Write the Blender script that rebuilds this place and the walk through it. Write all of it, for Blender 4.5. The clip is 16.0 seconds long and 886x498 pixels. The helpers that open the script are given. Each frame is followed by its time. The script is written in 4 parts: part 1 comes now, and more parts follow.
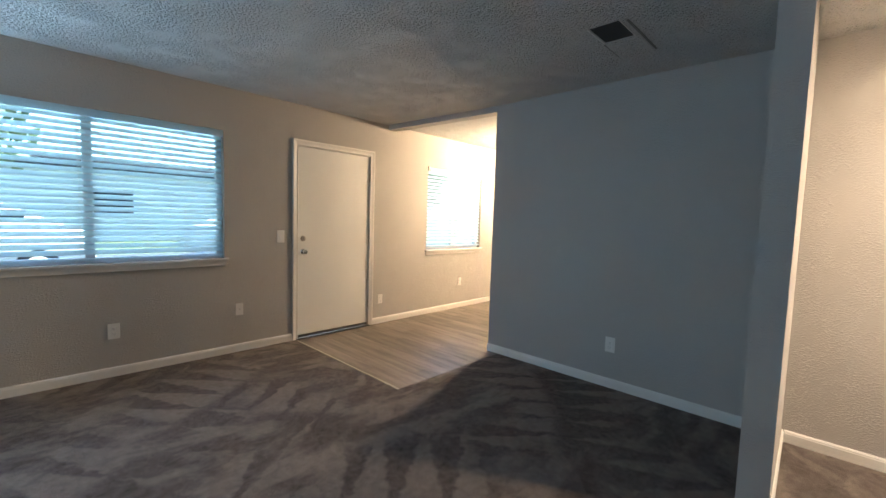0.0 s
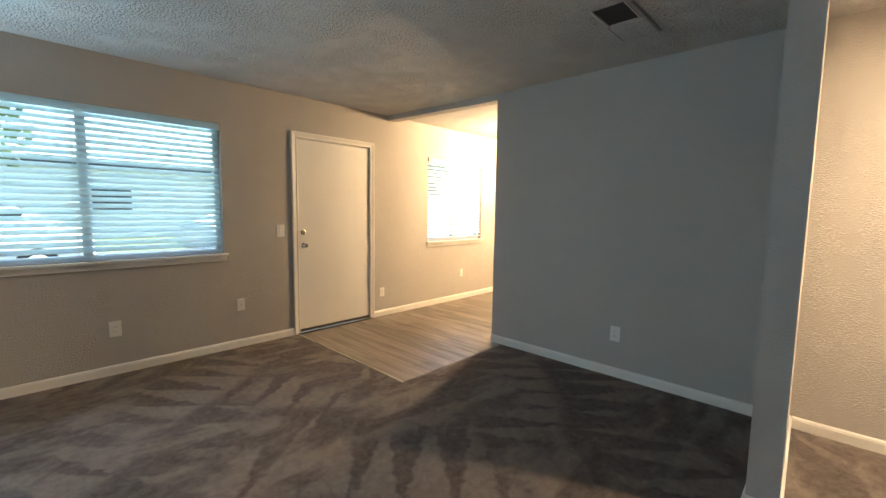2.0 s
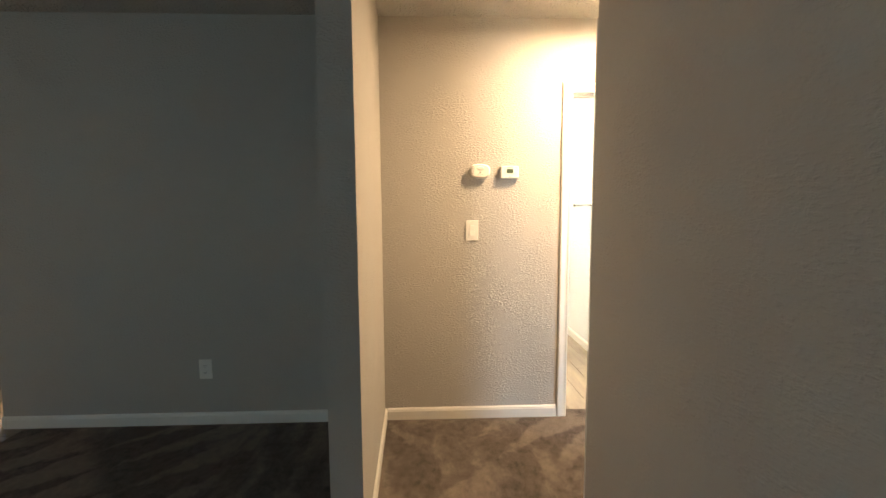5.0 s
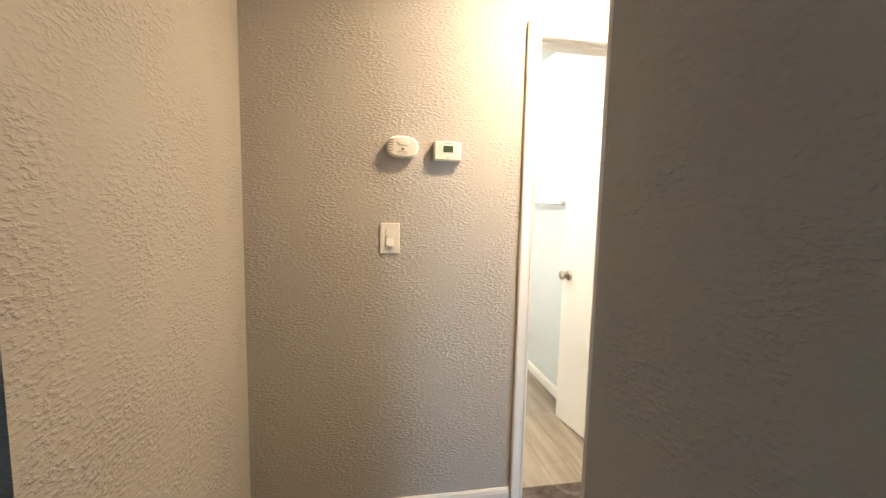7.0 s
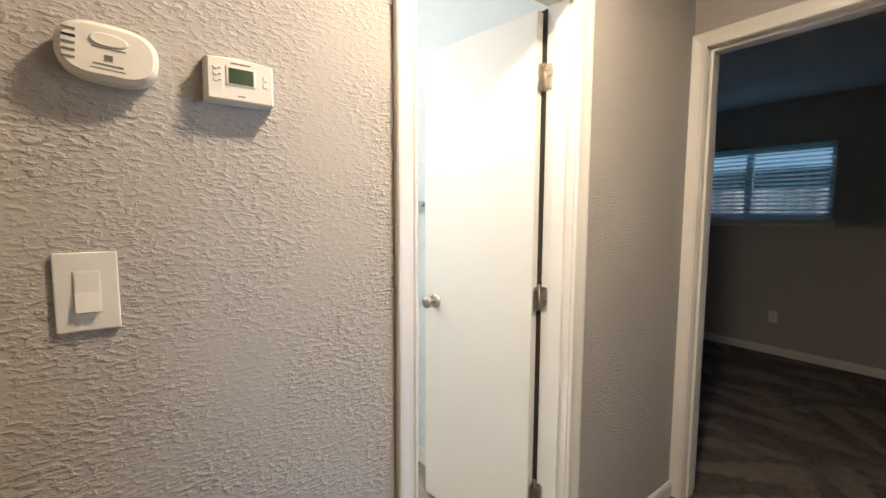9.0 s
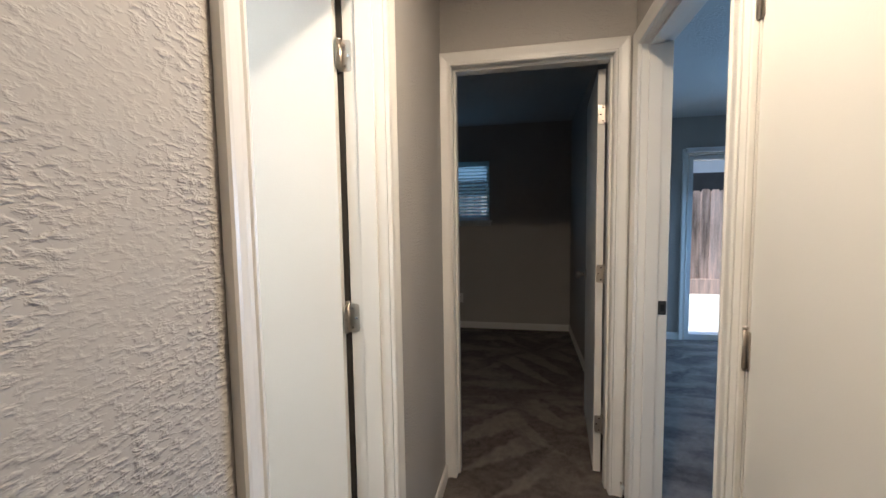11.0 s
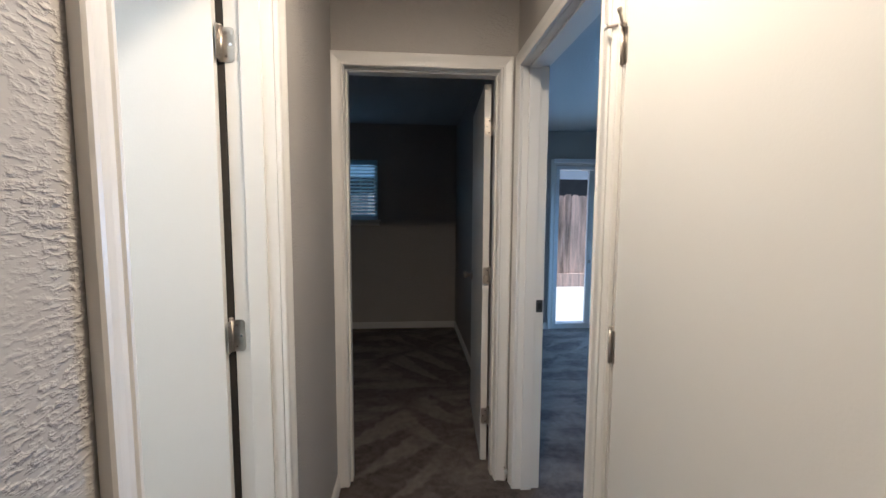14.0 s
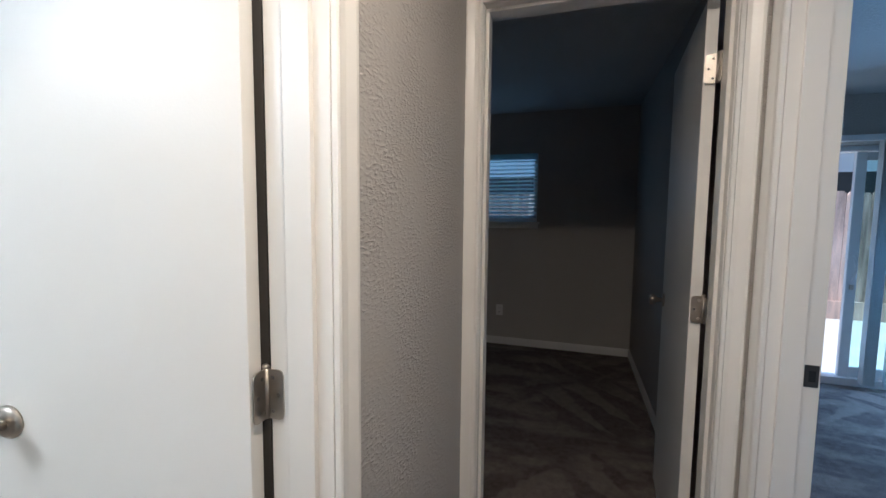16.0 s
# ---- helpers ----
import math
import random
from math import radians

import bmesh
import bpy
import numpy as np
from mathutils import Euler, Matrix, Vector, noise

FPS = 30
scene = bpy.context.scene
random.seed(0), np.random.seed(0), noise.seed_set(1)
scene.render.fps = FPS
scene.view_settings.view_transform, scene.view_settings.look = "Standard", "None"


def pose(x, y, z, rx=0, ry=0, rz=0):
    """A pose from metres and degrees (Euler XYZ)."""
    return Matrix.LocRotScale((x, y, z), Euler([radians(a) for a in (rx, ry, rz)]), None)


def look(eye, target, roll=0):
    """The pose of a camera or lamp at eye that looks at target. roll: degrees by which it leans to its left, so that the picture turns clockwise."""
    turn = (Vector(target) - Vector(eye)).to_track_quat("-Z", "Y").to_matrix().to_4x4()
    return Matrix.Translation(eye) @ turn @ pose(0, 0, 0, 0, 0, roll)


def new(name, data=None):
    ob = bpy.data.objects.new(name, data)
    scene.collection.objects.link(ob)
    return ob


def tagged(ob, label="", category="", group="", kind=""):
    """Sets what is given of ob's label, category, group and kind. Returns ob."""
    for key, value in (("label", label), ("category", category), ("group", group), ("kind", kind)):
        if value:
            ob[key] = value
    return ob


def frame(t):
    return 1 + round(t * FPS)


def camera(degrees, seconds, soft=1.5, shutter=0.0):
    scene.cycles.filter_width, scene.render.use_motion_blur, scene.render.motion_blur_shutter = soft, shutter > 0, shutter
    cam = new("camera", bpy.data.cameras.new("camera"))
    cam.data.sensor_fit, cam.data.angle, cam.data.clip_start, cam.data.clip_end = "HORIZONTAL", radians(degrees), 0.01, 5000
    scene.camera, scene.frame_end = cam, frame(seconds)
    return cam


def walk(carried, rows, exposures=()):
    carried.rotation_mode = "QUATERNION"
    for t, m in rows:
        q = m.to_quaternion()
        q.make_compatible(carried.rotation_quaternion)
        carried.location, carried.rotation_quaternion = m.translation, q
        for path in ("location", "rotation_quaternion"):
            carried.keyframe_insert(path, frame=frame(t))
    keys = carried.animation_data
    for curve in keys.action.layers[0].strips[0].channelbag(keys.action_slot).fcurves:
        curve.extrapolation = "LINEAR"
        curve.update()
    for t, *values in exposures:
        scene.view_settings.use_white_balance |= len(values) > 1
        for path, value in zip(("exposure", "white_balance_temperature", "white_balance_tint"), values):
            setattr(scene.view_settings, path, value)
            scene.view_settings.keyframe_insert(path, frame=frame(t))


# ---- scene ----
cam = camera(94.4, 16.0)
PATH = [
    (0, (2.646, 1.892, 1.328), (4.085, 3.272, 1.178), 1.8),
    (0.5, (2.634, 1.909, 1.329), (3.993, 3.368, 1.165), 1.8),
    (1, (2.621, 1.918, 1.323), (3.937, 3.413, 1.148), 1.5),
    (1.5, (2.625, 1.925, 1.316), (3.959, 3.404, 1.136), 1.2),
    (2, (2.662, 1.931, 1.323), (4.099, 3.309, 1.132), 0.8),
    (2.5, (2.746, 1.936, 1.325), (4.321, 3.153, 1.129), 0.1),
    (3, (2.853, 1.965, 1.334), (4.596, 2.925, 1.135), -0.5),
    (3.5, (2.97, 1.987, 1.316), (4.85, 2.643, 1.129), -0.9),
    (4, (3.087, 1.964, 1.327), (5.045, 2.319, 1.13), -1.0),
    (4.5, (3.274, 1.877, 1.326), (5.26, 1.983, 1.122), -0.8),
    (5, (3.46, 1.776, 1.312), (5.45, 1.704, 1.127), -0.3),
    (7.3, (4.468, 1.58, 1.32), (6.411, 1.15, 1.127), 1.0),
    (7.5, (4.566, 1.587, 1.316), (6.494, 1.087, 1.134), 0.7),
    (8, (4.815, 1.552, 1.313), (6.688, 0.877, 1.125), 0.6),
    (8.5, (5.019, 1.475, 1.311), (6.79, 0.562, 1.134), 0.2),
    (9, (5.156, 1.434, 1.314), (6.756, 0.247, 1.141), 0.2),
    (9.5, (5.324, 1.457, 1.32), (6.679, -0.005, 1.15), 0.1),
    (10, (5.455, 1.435, 1.306), (6.493, -0.267, 1.144), -0.1),
    (10.2, (5.495, 1.416, 1.3), (6.398, -0.362, 1.145), -0.4),
    (12.3, (5.642, 1.489, 1.344), (5.517, -0.501, 1.187), -0.2),
    (12.5, (5.642, 1.496, 1.347), (5.487, -0.492, 1.19), -0.2),
    (13, (5.645, 1.504, 1.342), (5.462, -0.481, 1.179), -0.2),
    (13.5, (5.648, 1.494, 1.349), (5.449, -0.489, 1.183), -0.0),
    (14, (5.64, 1.43, 1.349), (5.48, -0.556, 1.174), 0.3),
    (14.5, (5.617, 1.292, 1.341), (5.552, -0.7, 1.168), 0.4),
    (15, (5.572, 1.172, 1.328), (5.662, -0.819, 1.158), 0.7),
    (15.5, (5.579, 1.007, 1.325), (5.887, -0.961, 1.149), 0.5),
    (16, (5.627, 0.84, 1.319), (6.242, -1.056, 1.158), 0.6),
]
walk(cam, [(t, look(eye, target, roll)) for t, eye, target, roll in PATH], exposures=[(0, 2.6, 6300, 12), (2, 2.8, 7400, 12), (3, 2.55, 8200, 12), (3.6, 2.5, 8300, 12), (5, 1.9, 8300, 12), (7.5, 1.35, 6700, 10), (9, 0.95, 6250, 10), (12.5, 0.6, 5700, 10), (14.5, 0.52, 5500, 10), (16, 0.58, 5350, 10)])

# ---- world, sun and lamps ----
world = bpy.data.worlds.new("sky_world")
scene.world = world
world.use_nodes = True
wt = world.node_tree
sky = wt.nodes.new("ShaderNodeTexSky")
sky.sky_type = "NISHITA"
sky.sun_disc = False
sky.sun_elevation, sky.sun_rotation = radians(58), radians(90)
sky.air_density, sky.dust_density = 1.0, 1.6
wt.links.new(sky.outputs[0], wt.nodes["Background"].inputs[0])
wt.nodes["Background"].inputs[1].default_value = 0.15


def lamp(name, kind, energy, color, m, **more):
    data = bpy.data.lights.new(name, kind)
    data.energy, data.color = energy, color
    for key, value in more.items():
        if key == "size":
            data.shape, data.size, data.size_y = "RECTANGLE", value[0], value[1]
        elif key == "disk":
            data.shape, data.size = "DISK", value
        elif key == "radius":
            data.shadow_soft_size = value
        elif key == "angle":
            data.angle = value
    ob = new(name, data)
    ob.matrix_world = m
    return ob


lamp("sun", "SUN", 4.4, (1.0, 0.95, 0.87), look((30, 0.5, 40), (5, 0, 0)), angle=radians(0.6))
WARM = (1.0, 0.70, 0.42)
lamp("kitchen_bulb", "POINT", 55, (1.0, 0.74, 0.46), pose(7.7, 4.95, 2.28), radius=0.11)
lamp("hall_bulb", "AREA", 15.5, (1.0, 0.79, 0.56), pose(5.53, 0.75, 2.385), disk=0.15)
lamp("bathroom_bulb", "POINT", 22, (1.0, 0.93, 0.84), pose(7.3, 1.55, 2.05), radius=0.10)
DAY = (0.47, 0.74, 1.0)
# area lamps added just inside three openings to strengthen the sky's light
lamp("window_daylight_fill", "AREA", 12, DAY, look((1.64, 5.985, 1.48), (2.6, 3.0, 3.2)), size=(0.84, 1.05))
lamp("bedroom_daylight_fill", "AREA", 0.5, (0.36, 0.66, 1.0), look((6.65, -3.36, 1.62), (6.6, -1.5, 2.2)), size=(1.2, 0.55))
lamp("slider_daylight_fill", "AREA", 80, (0.36, 0.63, 1.0), look((2.44, -3.13, 0.95), (3.0, -2.2, 0.0)), size=(0.6, 1.7))


# ---- materials ----
def material(name, color, rough=0.6, metal=0.0, vary=0.06, scale=4.0, bump=0.0, bump_scale=120.0, bump2=0.0,
             bump2_scale=30.0, spec=0.5, stretch=(1, 1, 1), fine=0.0, per_object=0.0):
    """Base colour with two scales of variation, roughness and fine relief."""
    m = bpy.data.materials.new(name)
    m.use_nodes = True
    nt = m.node_tree
    n, l = nt.nodes, nt.links
    b = n["Principled BSDF"]
    b.inputs["Roughness"].default_value = rough
    b.inputs["Metallic"].default_value = metal
    b.inputs["Specular IOR Level"].default_value = spec
    mp = n.new("ShaderNodeMapping")
    mp.inputs["Scale"].default_value = stretch
    geo = n.new("ShaderNodeNewGeometry")
    l.new(geo.outputs["Position"], mp.inputs[0])
    big = n.new("ShaderNodeTexNoise")
    big.inputs["Scale"].default_value, big.inputs["Detail"].default_value = scale, 4
    l.new(mp.outputs[0], big.inputs["Vector"])
    small = n.new("ShaderNodeTexNoise")
    small.inputs["Scale"].default_value, small.inputs["Detail"].default_value = scale * 22, 3
    l.new(mp.outputs[0], small.inputs["Vector"])
    add = n.new("ShaderNodeMath")
    add.operation = "MULTIPLY_ADD"
    l.new(small.outputs[0], add.inputs[0])
    add.inputs[1].default_value = fine
    l.new(big.outputs[0], add.inputs[2])
    last = add
    if per_object:
        info = n.new("ShaderNodeObjectInfo")
        more = n.new("ShaderNodeMath")
        more.operation = "MULTIPLY_ADD"
        l.new(info.outputs["Random"], more.inputs[0])
        more.inputs[1].default_value = per_object
        l.new(add.outputs[0], more.inputs[2])
        last = more
    mid = 0.5 + fine / 2 + per_object / 2
    ramp = n.new("ShaderNodeMapRange")
    ramp.inputs["From Min"].default_value, ramp.inputs["From Max"].default_value = mid - 0.35, mid + 0.35
    ramp.inputs["To Min"].default_value, ramp.inputs["To Max"].default_value = 1 - vary, 1 + vary
    l.new(last.outputs[0], ramp.inputs[0])
    mix = n.new("ShaderNodeVectorMath")
    mix.operation = "SCALE"
    mix.inputs[0].default_value = color
    l.new(ramp.outputs[0], mix.inputs["Scale"])
    l.new(mix.outputs[0], b.inputs["Base Color"])
    if bump:
        t1 = n.new("ShaderNodeTexNoise")
        t1.inputs["Scale"].default_value, t1.inputs["Detail"].default_value = bump_scale, 3
        l.new(geo.outputs["Position"], t1.inputs["Vector"])
        bp = n.new("ShaderNodeBump")
        bp.inputs["Strength"].default_value, bp.inputs["Distance"].default_value = bump, 0.004
        l.new(t1.outputs[0], bp.inputs["Height"])
        if bump2:
            t2 = n.new("ShaderNodeTexNoise")
            t2.inputs["Scale"].default_value, t2.inputs["Detail"].default_value = bump2_scale, 2
            l.new(geo.outputs["Position"], t2.inputs["Vector"])
            b2 = n.new("ShaderNodeBump")
            b2.inputs["Strength"].default_value, b2.inputs["Distance"].default_value = bump2, 0.01
            l.new(t2.outputs[0], b2.inputs["Height"])
            l.new(b2.outputs[0], bp.inputs["Normal"])
        l.new(bp.outputs[0], b.inputs["Normal"])
    return m


def plaster(name, color, cell, depth, vary=0.04, flat=0.45):
    """Painted wallboard with a sprayed, knocked-down texture: islands of flattened plaster over a smooth ground."""
    m = material(name, color, rough=0.85, vary=vary, scale=1.3, fine=0.15, spec=0.2)
    nt = m.node_tree
    n, l = nt.nodes, nt.links
    geo = n.new("ShaderNodeNewGeometry")
    mp = n.new("ShaderNodeMapping")
    mp.inputs["Scale"].default_value = (1, 1, 2.1)
    l.new(geo.outputs["Position"], mp.inputs[0])
    noise1 = n.new("ShaderNodeTexNoise")
    noise1.inputs["Scale"].default_value, noise1.inputs["Detail"].default_value = cell, 3.5
    noise1.inputs["Distortion"].default_value = 0.25
    l.new(mp.outputs[0], noise1.inputs["Vector"])
    patch = n.new("ShaderNodeTexNoise")
    patch.inputs["Scale"].default_value, patch.inputs["Detail"].default_value = 5.0, 2
    l.new(geo.outputs["Position"], patch.inputs["Vector"])
    edge = n.new("ShaderNodeMapRange")
    edge.interpolation_type = "SMOOTHSTEP"
    edge.inputs["From Min"].default_value, edge.inputs["From Max"].default_value = flat - 0.04, flat + 0.30
    l.new(noise1.outputs[0], edge.inputs[0])
    amount = n.new("ShaderNodeMapRange")
    amount.inputs["From Min"].default_value, amount.inputs["From Max"].default_value = 0.35, 0.62
    amount.inputs["To Min"].default_value, amount.inputs["To Max"].default_value = 0.2, 1.15
    l.new(patch.outputs[0], amount.inputs[0])
    mul = n.new("ShaderNodeMath")
    mul.operation = "MULTIPLY"
    l.new(edge.outputs[0], mul.inputs[0])
    l.new(amount.outputs[0], mul.inputs[1])
    bp = n.new("ShaderNodeBump")
    bp.inputs["Strength"].default_value, bp.inputs["Distance"].default_value = 0.8, depth
    l.new(mul.outputs[0], bp.inputs["Height"])
    l.new(bp.outputs[0], n["Principled BSDF"].inputs["Normal"])
    return m


def carpet(name, dark, light):
    """Cut-pile carpet with the wedge-shaped tracks of a vacuum cleaner and brushed patches."""
    m = bpy.data.materials.new(name)
    m.use_nodes = True
    nt = m.node_tree
    n, l = nt.nodes, nt.links
    b = n["Principled BSDF"]
    b.inputs["Roughness"].default_value = 0.95
    b.inputs["Specular IOR Level"].default_value = 0.1
    b.inputs["Sheen Weight"].default_value = 0.08
    geo = n.new("ShaderNodeNewGeometry")

    def math_node(op, a, c=None, d=None):
        node = n.new("ShaderNodeMath")
        node.operation = op
        for i, v in enumerate((a, c, d)):
            if v is None:
                continue
            if isinstance(v, (int, float)):
                node.inputs[i].default_value = v
            else:
                l.new(v, node.inputs[i])
        return node.outputs[0]

    def noise(scale, detail, vector, kind="Fac"):
        node = n.new("ShaderNodeTexNoise")
        node.inputs["Scale"].default_value, node.inputs["Detail"].default_value = scale, detail
        l.new(vector, node.inputs["Vector"])
        return node.outputs[kind]

    def turned(angle, stretch=(1, 1, 1)):
        node = n.new("ShaderNodeMapping")
        node.inputs["Rotation"].default_value = (0, 0, radians(angle))
        node.inputs["Scale"].default_value = stretch
        l.new(geo.outputs["Position"], node.inputs[0])
        return node.outputs[0]

    def span(value, lo, hi):
        node = n.new("ShaderNodeMapRange")
        node.interpolation_type = "SMOOTHSTEP"
        node.inputs["From Min"].default_value, node.inputs["From Max"].default_value = lo, hi
        l.new(value, node.inputs[0])
        return node.outputs[0]

    def strokes(angle, wide, long_, seed):
        """Tapering strokes of the cleaner head, uneven in width, length and reach."""
        xyz = n.new("ShaderNodeSeparateXYZ")
        l.new(turned(angle), xyz.inputs[0])
        wob = math_node("MULTIPLY", math_node("SUBTRACT", noise(1.7, 3, turned(angle + seed)), 0.5), 0.20)
        rag = math_node("MULTIPLY", math_node("SUBTRACT", noise(14, 4, turned(seed)), 0.5), 0.10)
        v = math_node("DIVIDE", math_node("ADD", math_node("ADD", xyz.outputs[1], wob), seed), long_)
        u = math_node("DIVIDE", math_node("ADD", math_node("ADD", xyz.outputs[0], math_node("MULTIPLY", wob, 0.6)), rag), wide)
        u = math_node("ADD", u, math_node("MULTIPLY", math_node("FLOOR", v), 0.37))
        tri = math_node("MULTIPLY", math_node("ABSOLUTE", math_node("SUBTRACT", math_node("FRACT", u), 0.5)), 2.0)
        along = math_node("SUBTRACT", 1.0, math_node("FRACT", v))
        edge = math_node("ADD", math_node("SUBTRACT", along, tri), math_node("MULTIPLY", rag, 1.5))
        return math_node("MULTIPLY", span(edge, -0.10, 0.14), span(along, 1.0, 0.86))

    first = strokes(47, 0.25, 0.90, 0.45)
    second = strokes(-38, 0.24, 0.80, 2.3)
    scuffed = span(noise(2.6, 6, turned(30, (0.7, 2.2, 1))), 0.44, 0.60)
    pick = span(noise(0.75, 1, turned(11)), 0.44, 0.54)
    worn = span(noise(1.1, 2, turned(70)), 0.45, 0.59)
    blend = n.new("ShaderNodeMix")
    l.new(pick, blend.inputs[0])
    l.new(first, blend.inputs[2])
    l.new(second, blend.inputs[3])
    over = n.new("ShaderNodeMix")
    l.new(worn, over.inputs[0])
    l.new(blend.outputs[0], over.inputs[2])
    l.new(scuffed, over.inputs[3])
    blend = over
    pile = n.new("ShaderNodeTexNoise")
    pile.inputs["Scale"].default_value, pile.inputs["Detail"].default_value = 260, 2
    l.new(geo.outputs["Position"], pile.inputs["Vector"])
    soft = n.new("ShaderNodeTexNoise")
    soft.inputs["Scale"].default_value, soft.inputs["Detail"].default_value = 26, 3
    l.new(geo.outputs["Position"], soft.inputs["Vector"])
    f = math_node("ADD", math_node("MULTIPLY", blend.outputs[0], 0.36), math_node("MULTIPLY_ADD", soft.outputs[0], 0.60, 0.02))
    f = math_node("ADD", f, math_node("MULTIPLY", math_node("SUBTRACT", pile.outputs[0], 0.5), 0.9))
    col = n.new("ShaderNodeMix")
    col.data_type = "RGBA"
    l.new(f, col.inputs[0])
    col.inputs[6].default_value, col.inputs[7].default_value = (*dark, 1), (*light, 1)
    l.new(col.outputs[2], b.inputs["Base Color"])
    bp = n.new("ShaderNodeBump")
    bp.inputs["Strength"].default_value, bp.inputs["Distance"].default_value = 0.9, 0.006
    l.new(pile.outputs[0], bp.inputs["Height"])
    l.new(bp.outputs[0], b.inputs["Normal"])
    return m


def clear_glass(name, tint=(0.9, 0.97, 0.97)):
    m = bpy.data.materials.new(name)
    m.use_nodes = True
    b = m.node_tree.nodes["Principled BSDF"]
    b.inputs["Base Color"].default_value = (*tint, 1)
    b.inputs["Transmission Weight"].default_value = 1.0
    b.inputs["Roughness"].default_value = 0.0
    b.inputs["IOR"].default_value = 1.1
    return m


def glowing(name, color, strength):
    m = bpy.data.materials.new(name)
    m.use_nodes = True
    b = m.node_tree.nodes["Principled BSDF"]
    b.inputs["Base Color"].default_value = (0.8, 0.8, 0.78, 1)
    b.inputs["Emission Color"].default_value = (*color, 1)
    b.inputs["Emission Strength"].default_value = strength
    return m


WALL = plaster("warm_grey_wall_paint", (0.46, 0.43, 0.395), 64, 0.0029, flat=0.45)
CEIL = plaster("white_ceiling_texture", (0.62, 0.60, 0.57), 64, 0.036, flat=0.44)
CEIL2 = plaster("flat_white_ceiling_paint", (0.58, 0.57, 0.55), 64, 0.004, flat=0.46)
BATHWALL = plaster("pale_bathroom_paint", (0.66, 0.70, 0.71), 62, 0.002)
TRIM = material("white_trim_paint", (0.76, 0.73, 0.68), rough=0.35, vary=0.04, scale=3, bump=0.05, bump_scale=60)
DOOR = material("white_door_paint", (0.78, 0.76, 0.72), rough=0.42, vary=0.03, scale=1.6, bump=0.06, bump_scale=180)
CARPET = carpet("grey_brown_carpet", (0.016, 0.013, 0.0115), (0.255, 0.205, 0.178))
VINYL = material("grey_oak_vinyl", (0.150, 0.120, 0.098), rough=0.38, vary=0.75, scale=5, stretch=(3.5, 0.35, 1), fine=0.55,
                 bump=0.08, bump_scale=200, per_object=0.35)
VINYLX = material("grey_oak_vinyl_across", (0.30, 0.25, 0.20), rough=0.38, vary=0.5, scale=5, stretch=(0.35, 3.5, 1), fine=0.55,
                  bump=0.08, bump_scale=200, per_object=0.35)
JOINT = material("dark_floor_joint", (0.06, 0.048, 0.04), rough=0.8)
SLAT = material("white_blind_slat", (0.66, 0.70, 0.72), rough=0.4, vary=0.03, scale=6)
nt = SLAT.node_tree
through_light = nt.nodes.new("ShaderNodeBsdfTranslucent")
through_light.inputs[0].default_value = (0.78, 0.93, 0.98, 1)
slat_mix = nt.nodes.new("ShaderNodeMixShader")
slat_mix.inputs[0].default_value = 0.65
nt.links.new(nt.nodes["Principled BSDF"].outputs[0], slat_mix.inputs[1])
nt.links.new(through_light.outputs[0], slat_mix.inputs[2])
nt.links.new(slat_mix.outputs[0], nt.nodes["Material Output"].inputs[0])
VINYLFRAME = material("white_window_vinyl", (0.78, 0.79, 0.80), rough=0.3, vary=0.03)
PLATE = material("white_switch_plastic", (0.80, 0.77, 0.72), rough=0.3, vary=0.02)
PLATE2 = material("cream_device_plastic", (0.78, 0.74, 0.66), rough=0.38, vary=0.03, bump=0.03, bump_scale=300)
# black that stands for the shade inside slots, holes and the vent duct
OPENING_SHADE = material("black_opening_shade", (0.015, 0.015, 0.015), rough=0.6)
LCD = material("green_grey_display", (0.055, 0.085, 0.05), rough=0.15, vary=0.05)
INK = material("grey_print", (0.18, 0.16, 0.14), rough=0.6)
NICKEL = material("satin_nickel", (0.52, 0.47, 0.41), rough=0.28, metal=1.0, vary=0.08, scale=20)
CHROME = material("polished_chrome", (0.80, 0.80, 0.80), rough=0.08, metal=1.0, vary=0.03)
DARKMETAL = material("dark_bronze_metal", (0.10, 0.09, 0.08), rough=0.4, metal=0.8)
# dark brown that stands in for shade in a door's hinge gap
GAP_SHADE = material("dark_brown_gap_shade", (0.030, 0.025, 0.020), rough=0.8)
RUBBER = material("white_rubber", (0.7, 0.7, 0.68), rough=0.7)
GLASS = clear_glass("window_glass", (0.66, 0.88, 1.0))
GLASS2 = clear_glass("slider_glass", (0.62, 0.88, 0.88))
CORD = material("white_cord", (0.7, 0.72, 0.72), rough=0.8)
BLADE = material("vertical_blind_vane", (0.62, 0.66, 0.66), rough=0.5, vary=0.05)
CEDAR = material("weathered_cedar", (0.46, 0.34, 0.28), rough=0.85, vary=0.85, scale=3, stretch=(5, 5, 0.5), fine=0.5,
                 bump=0.3, bump_scale=60, per_object=0.5)
CONCRETE = material("pale_concrete", (0.52, 0.50, 0.46), rough=0.9, vary=0.18, scale=2, fine=0.3, bump=0.2, bump_scale=90)
LAWN = material("lawn_ground", (0.09, 0.12, 0.045), rough=0.95, vary=0.4, scale=2, fine=0.6, bump=0.4, bump_scale=60)
ASPHALT = material("street_asphalt", (0.055, 0.055, 0.055), rough=0.9, vary=0.2, scale=1, fine=0.4)
LEAF = material("tree_leaves", (0.10, 0.14, 0.06), rough=0.6, vary=0.5, scale=2, fine=0.6)
BARK = material("tree_bark", (0.12, 0.085, 0.06), rough=0.95, vary=0.4, scale=6, bump=0.5, bump_scale=40)
CARPAINT = material("white_car_paint", (0.75, 0.76, 0.77), rough=0.2, vary=0.02)
